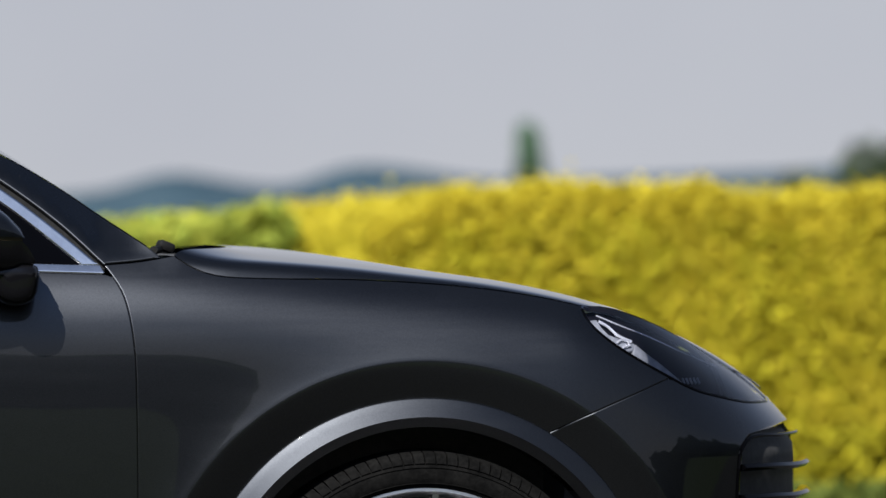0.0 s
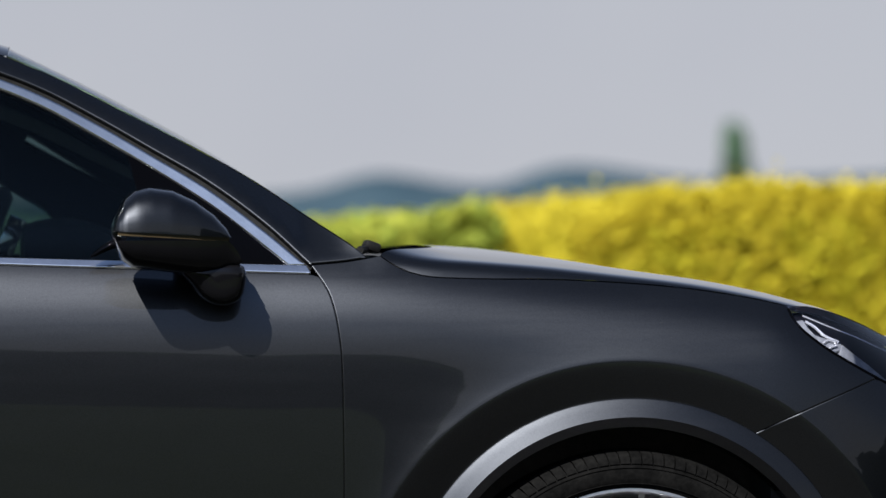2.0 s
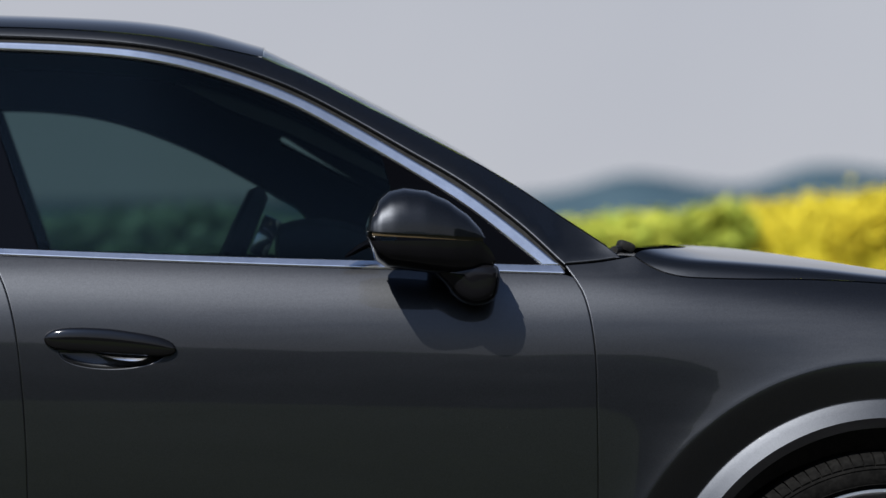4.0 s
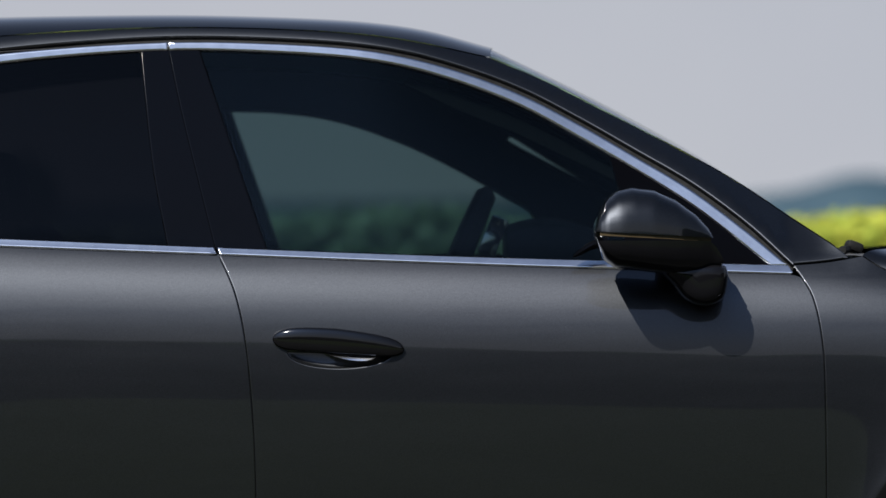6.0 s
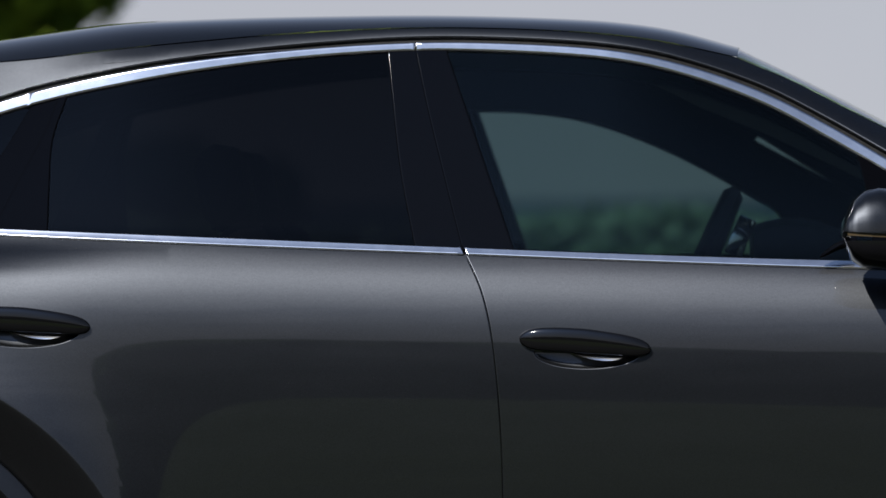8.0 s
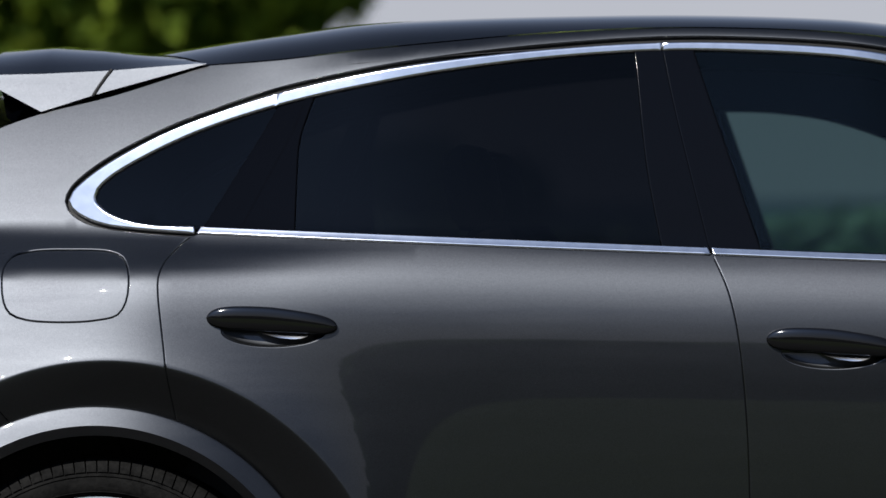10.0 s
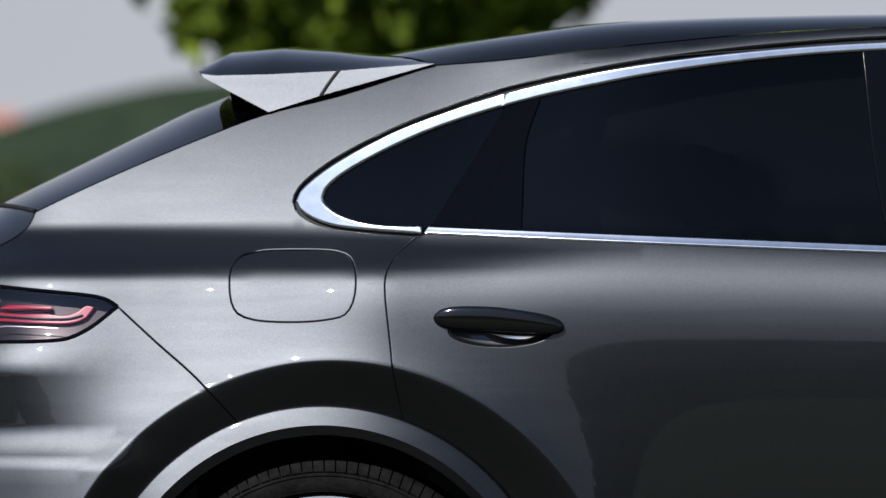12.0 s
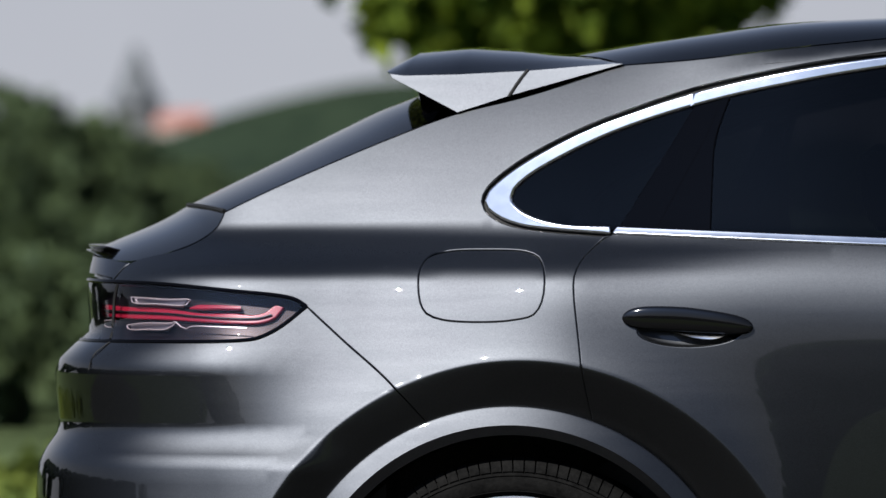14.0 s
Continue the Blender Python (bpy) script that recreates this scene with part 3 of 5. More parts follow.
DOOR_A = curve([(0.836, 1.119), (0.85, 1.098), (0.866, 1.07), (0.877, 1.033), (0.884, 0.99), (0.889, 0.936), (0.891, 0.849), (0.892, 0.674), (0.889, 0.36)])
DOOR_B = curve([(-0.271, 1.157), (-0.254, 1.123), (-0.235, 1.078), (-0.221, 1.023), (-0.212, 0.964), (-0.205, 0.899), (-0.199, 0.813), (-0.195, 0.682), (-0.195, 0.33)])
DOOR_C = curve([(-1.262, 1.198), (-1.269, 1.192), (-1.3, 1.163), (-1.318, 1.138), (-1.326, 1.109), (-1.325, 1.076), (-1.318, 1.022), (-1.309, 0.958), (-1.301, 0.893), (-1.291, 0.832)])
BUMPER_R = curve([(-1.857, 1.053), (-1.781, 0.988), (-1.676, 0.901), (-1.610, 0.827)])
BUMPER_F = curve([(1.687, 0.790), (1.770, 0.828), (1.934, 0.893)])
HOOD_CUT = curve([(0.971, 1.138), (0.992, 1.123), (1.014, 1.111), (1.04, 1.102), (1.068, 1.097), (1.123, 1.094), (1.2, 1.092), (1.29, 1.091), (1.402, 1.086), (1.558, 1.073), (1.68, 1.055), (1.769, 1.036)])
LAMP_TOP = curve([(1.771, 1.034), (1.809, 1.034), (1.859, 1.023), (1.937, 0.995), (2.015, 0.957), (2.081, 0.919), (2.136, 0.886), (2.175, 0.857), (2.192, 0.840)])
LAMP_LOW = curve([(2.192, 0.838), (2.12, 0.841), (2.046, 0.855), (1.993, 0.869), (1.934, 0.897), (1.873, 0.93), (1.828, 0.958), (1.786, 0.993), (1.772, 1.013), (1.767, 1.028)])
PILLAR_A = curve([(0.264, 1.531), (0.38, 1.480), (0.488, 1.423), (0.64, 1.342), (0.747, 1.279), (0.853, 1.205), (0.919, 1.157)])
GLASS_R = curve([(-1.267, 1.526), (-1.455, 1.467), (-1.614, 1.429), (-1.728, 1.387), (-1.842, 1.340), (-1.960, 1.288), (-2.062, 1.240)])
TAIL_TOP = curve([(-2.45, 1.106), (-2.285, 1.102), (-2.157, 1.097), (-2.024, 1.085), (-1.901, 1.072), (-1.877, 1.065), (-1.858, 1.053)])
TAIL_LOW = curve([(-1.858, 1.053), (-1.898, 1.020), (-1.921, 1.005), (-1.951, 0.992), (-1.993, 0.987), (-2.275, 0.985), (-2.44, 0.985)])
TAILGATE = curve([(-2.062, 1.240), (-2.074, 1.212), (-2.104, 1.186), (-2.142, 1.168), (-2.250, 1.140), (-2.285, 1.102)])
ROOF_EDGE = curve([(-1.267, 1.526), (-1.12, 1.535), (-0.951, 1.553), (-0.8, 1.567), (-0.6, 1.583), (-0.368, 1.592), (-0.15, 1.588), (0.0, 1.578), (0.107, 1.564), (0.264, 1.531)])
ROOF_MID = curve([(-1.51, 1.555), (-1.316, 1.582), (-1.196, 1.597), (-1.053, 1.614), (-0.85, 1.623), (-0.6, 1.627), (-0.36, 1.627), (-0.1, 1.619), (0.02, 1.611), (0.138, 1.595), (0.279, 1.559)])
REAR_MID = curve([(-1.54, 1.555), (-1.812, 1.468), (-1.952, 1.403), (-2.074, 1.343), (-2.196, 1.284), (-2.252, 1.257)])
DECK_MID = curve([(-2.252, 1.257), (-2.319, 1.219), (-2.442, 1.171), (-2.475, 1.168)])
HOOD_MID = curve([(1.120, 1.158), (1.224, 1.153), (1.355, 1.138), (1.523, 1.110), (1.691, 1.083), (1.866, 1.043), (1.996, 1.001), (2.08, 0.968), (2.163, 0.928), (2.225, 0.888), (2.262, 0.850)])
SEAM_B = curve([(-0.367, 1.553), (-0.345, 1.45), (-0.300, 1.27), (-0.271, 1.157)])

car = new("car")
tagged(car, "dark grey metallic coupe SUV, parked", "car")


CUP = (0.100, 0.031)


def cup_outline(cx, cz):
    return [(cx + CUP[0] * math.cos(t), cz + CUP[1] * math.sin(t)) for t in [2 * math.pi * i / 48 for i in range(48)]]


def build_body():
    bottom = 0.33
    # front fender: door gap, sill, arch, bumper seam, lamp, bonnet cut, pillar foot
    a_seam = math.degrees(math.atan2(0.790 - ARCH_Z, 1.687 - WHEEL_X))
    fender = outline(DOOR_A, [(0.889, 0.36), (1.0, 0.36)], arc(WHEEL_X, ARCH_Z, ARCH_R, 186, a_seam), BUMPER_F, [q for q in LAMP_LOW if q[0] <= 1.934], HOOD_CUT[::-1], curve([(0.971, 1.138), (0.905, 1.127), (0.836, 1.121)]))
    panel("front_fender", fender, PAINT, car)
    door = outline(BELT_LOW[BELT_LOW.index(min(BELT_LOW, key=lambda q: abs(q[0] + 0.266))):], [q for q in DOOR_A if q[1] < 1.10], [(0.889, bottom), (-0.195, bottom)], [q for q in DOOR_B[::-1] if q[1] < 1.147])
    front_door = panel("front_door", door, PAINT, car, holes=[cup_outline(-0.033, 0.959)])
    rear = outline(stretch_of(BELT_LOW, -1.262, -0.262), [q for q in DOOR_B if q[1] < 1.143], [(-0.195, bottom), (-0.98, bottom)],
                   arc(-WHEEL_X, ARCH_Z, ARCH_R, -8, 69.5), [q for q in DOOR_C[::-1] if q[1] < 1.19])
    rear_door = panel("rear_door", rear, PAINT, car, holes=[cup_outline(-1.101, 1.005)])
    # body side: quarter, rail over the windows and pillar to the wing
    flap = curve([(-1.637, 1.096), (-1.637, 1.126), (-1.625, 1.148), (-1.59, 1.159), (-1.51, 1.162), (-1.43, 1.158), (-1.402, 1.147), (-1.388, 1.125), (-1.383, 1.095), (-1.387, 1.06), (-1.402, 1.036), (-1.44, 1.026), (-1.51, 1.022), (-1.585, 1.027), (-1.617, 1.039), (-1.631, 1.061)], closed=True)
    a_r = math.degrees(math.atan2(0.827 - ARCH_Z, -1.610 + WHEEL_X))
    side = outline(DOOR_C[::-1][:-2], GAP_OUT, curve([(0.836, 1.123), (0.905, 1.129), (0.945, 1.135)]), PILLAR_A[::-1], ROOF_EDGE[::-1], GLASS_R,
                   TAILGATE, [q for q in TAIL_TOP if q[0] > -2.285], BUMPER_R, arc(-WHEEL_X, ARCH_Z, ARCH_R, a_r, 69.5))
    panel("body_side", side, PAINT, car, holes=[flap], step=0.02)
    panel("fuel_flap", flap, PAINT, car)
    # lamps
    panel("tail_lamp", outline(TAIL_TOP, TAIL_LOW), LENS_TAIL, car, off=0.001, rim=0.012, label="clear and red tail lamp with chrome bars")
    panel("headlamp", outline(LAMP_TOP, LAMP_LOW), LENS_CLEAR, car, off=0.001, rim=0.012, label="clear headlamp cover over dark housing")
    # bumpers run round to the middle
    seam_r = outline(BUMPER_R[::-1], TAIL_LOW, [(float(tail_end(0.985)), 0.985)], curve([(float(tail_end(z)), z) for z in np.linspace(0.982, 0.36, 30)]), [(-1.93, 0.36)], arc(-WHEEL_X, ARCH_Z, ARCH_R, 186, a_r))
    panel("rear_bumper", seam_r, PAINT, car)
    gate = outline([(float(tail_end(1.155)), 1.155)], curve([(-2.40, 1.158), (-2.30, 1.148), (-2.250, 1.140)]), [q for q in TAILGATE if q[1] < 1.138], [(-2.285, 1.107), (-2.45, 1.112), (float(tail_end(1.114)), 1.114)])
    panel("tailgate", gate, PAINT, car)
    front = outline(BUMPER_F, [q for q in LAMP_LOW[::-1] if q[0] > 1.934], curve([(2.192, 0.839), (2.22, 0.842), (float(nose_end(0.845)), 0.845)]),
                    curve([(float(nose_end(z)), z) for z in np.linspace(0.842, 0.30, 24)]), [(1.93, 0.30)], arc(WHEEL_X, ARCH_Z, ARCH_R, -10, a_seam))
    intake = outline(curve([(2.078, 0.40), (2.074, 0.60), (2.080, 0.714), (2.087, 0.753), (2.108, 0.777)]), [(2.327, 0.776), (2.327, 0.40)])
    panel("front_bumper", front, PAINT, car, holes=[intake])
    corner = outline([(-2.06, 1.10), (-2.06, 1.195), (-2.08, 1.19), (-2.142, 1.160), (-2.30, 1.140), (-2.41, 1.145), (-2.41, 1.104), (-2.28, 1.104)])
    panel("inner_quarter", corner, PAINT, car, off=-0.010, gap=0.0, rim=0.004)
    # top of the car
    crowned("bonnet", HOOD_CUT + LAMP_TOP[1:], HOOD_MID, PAINT, car, power=60.0, across=52, dome=0.46, dome_power=1.25, lead=np.interp(np.arange(60), (0, 30, 45, 60), (5.0, 4.0, 2.0, 2.0)))
    crowned("roof", ROOF_EDGE, ROOF_MID, PAINT, car, power=7.0, across=24)
    crowned("windscreen", PILLAR_A, curve([(0.279, 1.556), (0.51, 1.444), (0.688, 1.347), (0.80, 1.274), (0.914, 1.191), (0.985, 1.141)]), GLASS_SCREEN, car, power=7.0, across=20)
    crowned("rear_window", GLASS_R, REAR_MID, GLASS_REAR, car, power=4.0)
    crowned("tailgate_deck", curve([(-2.062, 1.240), (-2.074, 1.212), (-2.104, 1.186), (-2.142, 1.168), (-2.250, 1.143), (-2.39, 1.160)]), DECK_MID, PAINT, car, power=4.0)
    return front_door, rear_door


front_doors, rear_doors = build_body()


def two(side_list):
    return side_list if isinstance(side_list, (list, tuple)) else (side_list, side_list)


def along_skin(name, places, radius, material, parent, off=0.0, label="", sides=6, flat=1.0):
    """A thin bar that follows the flank; on both flanks."""
    line = np.array(curve(places, step=0.01))
    s = along(line[:, 0], line[:, 1])
    p = skin(s, line[:, 1]) + skin_normal(s, line[:, 1]) * off
    for k, side in enumerate((1, -1)):
        tube(name, p * np.array((1, side, 1)), radius, material, two(parent)[k], sides=sides, label=label, flat=flat)


def build_windows(fd, rd):
    fx, fz = zip(*[(-0.306, 1.545), (-0.256, 1.398), (-0.173, 1.155)])
    pillar_b = curve(list(zip(fx, fz)))
    pillar_r = curve([(-0.42, 1.542), (-0.391, 1.31), (-0.362, 1.163)])
    pillar_c = curve([(-1.048, 1.460), (-1.072, 1.374), (-1.074, 1.290), (-1.073, 1.196)])
    seam_c = curve([(-1.118, 1.443), (-1.176, 1.338), (-1.254, 1.203)])
    mid_c = curve([(-1.064, 1.456), (-1.085, 1.393), (-1.133, 1.294), (-1.178, 1.201)])
    divide = curve([(0.491, 1.338), (0.506, 1.273), (0.518, 1.128)])
    d_front = stretch_of(IN_TOP, -0.306, 0.491)
    panel("window_pane", outline(d_front, divide, stretch_of(BELT_TOP, 0.518, -0.173), pillar_b[::-1]), GLASS_FRONT, fd, off=-0.005, gap=0.0, rim=0.004, label="green tinted side window")
    panel("mirror_triangle", outline(stretch_of(IN_TOP, 0.491, 0.792), stretch_of(BELT_TOP, 0.792, 0.518), divide[::-1]), GLOSS_BLACK, fd, off=-0.004, gap=0.001, rim=0.01, roll=0.001, label="black trim triangle behind the mirror", sides=(1,))
    # normals tilted so the glints on the cover edges sit higher
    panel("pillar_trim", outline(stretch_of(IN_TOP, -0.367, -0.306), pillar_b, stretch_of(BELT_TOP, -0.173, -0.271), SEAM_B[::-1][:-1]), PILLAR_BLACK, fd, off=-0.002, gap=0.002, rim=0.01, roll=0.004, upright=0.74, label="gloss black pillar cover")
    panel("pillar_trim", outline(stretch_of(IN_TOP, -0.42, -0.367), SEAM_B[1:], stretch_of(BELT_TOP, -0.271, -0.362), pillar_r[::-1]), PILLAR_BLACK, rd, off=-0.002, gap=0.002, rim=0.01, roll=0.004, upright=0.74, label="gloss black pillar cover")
    panel("window_pane", outline(stretch_of(IN_TOP, -1.048, -0.42), pillar_r, stretch_of(BELT_TOP, -0.362, -1.073), pillar_c[::-1]), GLASS_DARK, rd, off=-0.005, gap=0.0, rim=0.004, label="dark privacy glass side window")
    panel("pillar_trim", outline(stretch_of(IN_TOP, -1.064, -1.048), pillar_c, stretch_of(BELT_TOP, -1.073, -1.178), mid_c[::-1]), GLOSS_BLACK, rd, off=-0.002, gap=0.001, rim=0.01, roll=0.003, label="gloss black pillar cover")
    panel("pillar_trim", outline(stretch_of(IN_TOP, -1.118, -1.064), mid_c, stretch_of(BELT_TOP, -1.178, -1.254), seam_c[::-1]), GLOSS_BLACK, rd, off=-0.004, gap=0.002, rim=0.01, roll=0.003, label="gloss black pillar cover")
    q_in = [q for q in CHROME_IN[:tip_in + 1]] + stretch_of(IN_TOP, CHROME_IN[tip_in][0], -1.118)[1:]
    panel("quarter_window", outline(q_in, seam_c), GLASS_DARK, car, off=-0.005, gap=0.0, rim=0.004, label="dark privacy glass quarter window")
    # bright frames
    # trim normals turned out of the sun's glare; the strips follow the body
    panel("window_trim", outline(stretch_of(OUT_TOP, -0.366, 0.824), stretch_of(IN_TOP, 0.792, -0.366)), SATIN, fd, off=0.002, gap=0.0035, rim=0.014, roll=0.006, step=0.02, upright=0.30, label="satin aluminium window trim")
    panel("belt_trim", outline(stretch_of(BELT_TOP, -0.267, 0.792), [(0.826, 1.118)], [(0.834, 1.104)], stretch_of(BELT_LOW, 0.83, -0.262)), SATIN, fd, off=0.003, gap=0.0018, rim=0.014, roll=0.0035, step=0.02, label="satin aluminium belt trim")
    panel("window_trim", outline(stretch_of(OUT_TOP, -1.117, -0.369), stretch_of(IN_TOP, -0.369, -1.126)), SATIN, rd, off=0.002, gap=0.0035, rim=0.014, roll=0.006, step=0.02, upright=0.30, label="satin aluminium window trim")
    panel("belt_trim", outline(stretch_of(BELT_TOP, -1.255, -0.275), stretch_of(BELT_LOW, -0.270, -1.262)), SATIN, rd, off=0.003, gap=0.0018, rim=0.014, roll=0.0035, step=0.02, label="satin aluminium belt trim")
    q_out = CHROME_OUT[:tip_out + 1] + stretch_of(OUT_TOP, CHROME_OUT[tip_out][0], -1.120)[1:]
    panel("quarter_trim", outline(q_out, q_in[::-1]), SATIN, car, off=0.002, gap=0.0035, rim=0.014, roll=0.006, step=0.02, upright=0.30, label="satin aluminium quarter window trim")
    panel("window_seal", outline(GAP_OUT, OUT_TOP[::-1], CHROME_OUT[:tip_out][::-1]), RUBBER, car, off=-0.010, gap=-0.004, rim=0.004, step=0.02)
    # thick inner frames of the openings, seen through the glass
    hole = outline(curve([(-0.31, 1.502), (-0.168, 1.497), (-0.043, 1.478), (0.146, 1.412), (0.334, 1.312), (0.405, 1.262), (0.42, 1.155)]), [(-0.21, 1.155)])
    # added slot, not a window: stands in for daylight through the windscreen
    streak_slot = outline(curve([(0.34, 1.430), (0.45, 1.371), (0.59, 1.297)]), curve([(0.59, 1.276), (0.45, 1.355), (0.34, 1.424)]))
    panel("door_lining", outline(stretch_of(GAP_TOP, -0.33, 0.72), [(0.72, 1.13), (-0.22, 1.15)]), CABIN_BLACK, fd, holes=[hole, streak_slot], off=-0.045, gap=-0.01, rim=0.01, label="black door frame lining", sides=(-1,))
    near = outline(stretch_of(IN_TOP, 0.10, 0.72), [(0.72, 1.13), (0.67, 1.215), (0.54, 1.303), (0.43, 1.358), (0.32, 1.412), (0.20, 1.460)])
    panel("pillar_lining", near, CABIN_BLACK, fd, off=-0.045, gap=-0.004, rim=0.01, label="black pillar lining", sides=(1,))


build_windows(front_doors, rear_doors)


def build_hidden_skin():
    """Black inner panels that show in the gaps and close the body."""
    low = outline([(-1.85, 1.01), (-1.40, 1.08), (-1.25, 1.15), (0.9, 1.09)], [q for q in HOOD_CUT if q[0] > 1.05], [(1.80, 0.98), (1.75, 0.80)], arc(WHEEL_X, ARCH_Z, 0.445, 50, 188), [(0.98, 0.34), (-0.98, 0.34)], arc(-WHEEL_X, ARCH_Z, 0.445, -8, 130), [(-1.75, 0.85)])
    panel("inner_skin", low, MATT_BLACK, car, off=-0.016, gap=0.0, rim=0.005, step=0.05)
    for s in (1, -1):
        sx = s * WHEEL_X
        for side in (1, -1):
            lathe("arch_liner", [(0.425, side * -0.90), (0.428, side * -0.60), (0.10, side * -0.58)], MATT_BLACK, car, n=40, axis_at=(sx, 0, ARCH_Z), a0=-20, a1=200)
    # radiator carrier fills the nose behind lamps and grille
    rows = []
    for z in (0.32, 0.45, 0.6, 0.7, 0.78, 0.83, 0.87, 0.90, 0.925):
        ring = skin(np.linspace(1.75, NOSE_S, 24), np.full(24, z)) * np.array((1, 0.92, 1)) - np.array((0.05, 0, 0))
        rows.append([*[tuple(q) for q in ring], *[(x, -y, h) for x, y, h in ring[::-1]]])
    loft("radiator_carrier", rows, MATT_BLACK, car)
    rows = []
    for x in np.linspace(-2.40, 2.20, 24):
        rows.append([(x, y * (0.80 if abs(abs(x) - WHEEL_X) > 0.5 else 0.56), z) for y, z in ((-1, 0.24), (1, 0.24), (1, 0.34), (-1, 0.34))])
    loft("underbody", rows, MATT_BLACK, car, smooth_it=False)
    slab("firewall", (0.04, 1.5, 0.75), (1.0, 0, 0.72), MATT_BLACK, car)
    slab("cabin_floor", (2.6, 1.6, 0.05), (-0.35, 0, 0.38), TRIM_DARK, car)
    slab("rear_bulkhead", (0.05, 1.50, 0.72), (-1.75, 0, 0.75), TRIM_DARK, car)
    panel("sill", outline([(0.93, 0.335), (0.93, 0.25), (-0.95, 0.25), (-0.95, 0.335)]), MATT_BLACK, car, off=0.004, rim=0.05, label="black sill cover")


build_hidden_skin()


def build_arch_lips():
    prof = [(0.454, -0.012), (0.4532, 0.001), (0.4522, 0.0035), (0.4500, 0.0048), (0.436, 0.0105), (0.4165, 0.0182), (0.397, 0.002), (0.393, -0.06)]
    for s in (1, -1):
        rows = []
        for i in range(97):
            a = radians(-12 + 204 * i / 96)
            x, z = s * WHEEL_X + 0.456 * math.cos(a), ARCH_Z + 0.456 * math.sin(a)
            w = -float(skin(along(x, z), z)[1])
            rows.append([(s * WHEEL_X + r * math.cos(a), -(w + d), ARCH_Z + r * math.sin(a)) for r, d in prof])
        for side in (1, -1):
            loft("arch_trim", [[(x, y * side, z) for x, y, z in row] for row in rows], PAINT, car, closed=False, caps=False, label="painted wheel arch lip")


build_arch_lips()


def build_wheel(at, side):
    """Tyre with cut shoulder blocks, alloy rim with paired spokes, brake disc."""
    holder = new("wheel")
    holder.parent = car
    holder.location = at
    holder.scale = (0.983, 1.0, 0.983)
    o = side          # outward direction in y
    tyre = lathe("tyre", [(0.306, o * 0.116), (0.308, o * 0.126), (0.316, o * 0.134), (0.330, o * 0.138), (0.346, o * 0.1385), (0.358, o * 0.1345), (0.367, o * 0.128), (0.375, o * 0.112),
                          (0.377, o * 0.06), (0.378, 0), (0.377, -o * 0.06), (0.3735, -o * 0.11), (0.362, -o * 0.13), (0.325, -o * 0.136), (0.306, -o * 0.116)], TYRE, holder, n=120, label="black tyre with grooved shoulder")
    n = 104
    bm = bmesh.new()
    for i in range(n):
        a0, a1 = 2 * math.pi * (i + 0.05) / n, 2 * math.pi * (i + 0.92) / n
        prof = [(0.3600, 0.1370), (0.3690, 0.1340), (0.3785, 0.1270), (0.3835, 0.1130), (0.3855, 0.078), (0.3865, 0.045)]
        rows = []
        for t, skew in ((a0, 0.0), ((a0 + a1) / 2, 0.0), (a1, 0.0)):
            row = []
            for k, (r, y) in enumerate(prof):
                tt = t + 0.022 * (k / 5) ** 1.5
                row.append(bm.verts.new((r * math.cos(tt), o * y, r * math.sin(tt))))
            rows.append(row)
        low = []
        for row, t in ((rows[0], a0), (rows[2], a1)):
            low.append([bm.verts.new((v.co.x * 0.972, v.co.y * 0.97, v.co.z * 0.972)) for v in row])
        for a, b in zip(rows, rows[1:]):
            for k in range(5):
                bm.faces.new((a[k], a[k + 1], b[k + 1], b[k]))
        for row, lo in ((rows[0], low[0]), (rows[2], low[1])):
            for k in range(5):
                bm.faces.new((row[k], row[k + 1], lo[k + 1], lo[k]))
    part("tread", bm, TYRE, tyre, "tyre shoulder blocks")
    for r in (0.321, 0.352):
        lathe("sidewall_rib", [(r - 0.0015, o * 0.134), (r, o * 0.1392), (r + 0.0015, o * 0.134)], TYRE, tyre, n=90)
    rim = lathe("rim", [(0.309, o * 0.116), (0.3125, o * 0.126), (0.3115, o * 0.131), (0.306, o * 0.1315), (0.302, o * 0.126), (0.298, o * 0.110), (0.288, o * 0.02), (0.285, -o * 0.11)], ALLOY, holder, n=96, label="silver alloy rim")
    for i in range(10):
        for d in (-4.5, 4.5):
            a = radians(36 * i + 9 + d)
            b = radians(36 * i + 9 + d * 0.55)
            rows = []
            for q in np.linspace(0, 1, 6):
                r = 0.055 + q * 0.246
                t = b + (a - b) * q
                c = Vector((math.cos(t), 0, math.sin(t)))
                e = Vector((-math.sin(t), 0, math.cos(t)))
                y = o * (0.085 + 0.030 * q)
                h = 0.012 - 0.003 * q
                rows.append([c * r + e * h * 0.7 + Vector((0, y, 0)), c * r - e * h * 0.7 + Vector((0, y, 0)), c * r - e * h + Vector((0, y - o * 0.03, 0)), c * r + e * h + Vector((0, y - o * 0.03, 0))])
            loft("spoke", rows, ALLOY, rim)
    lathe("hub_cap", [(0.0, o * 0.096), (0.030, o * 0.095), (0.036, o * 0.088), (0.07, o * 0.080), (0.075, o * 0.05)], ALLOY, rim, n=40)
    lathe("brake_disc", [(0.06, o * 0.045), (0.19, o * 0.045), (0.19, o * 0.01), (0.06, o * 0.01)], shader("brake_iron", (0.2, 0.2, 0.2), 0.4, 1.0) if "brake_iron" not in bpy.data.materials else bpy.data.materials["brake_iron"], holder, n=48)
    return holder


for sx in (WHEEL_X, -WHEEL_X):
    for o in (-1, 1):
        build_wheel((sx, o * 0.800, 0.3805), o)


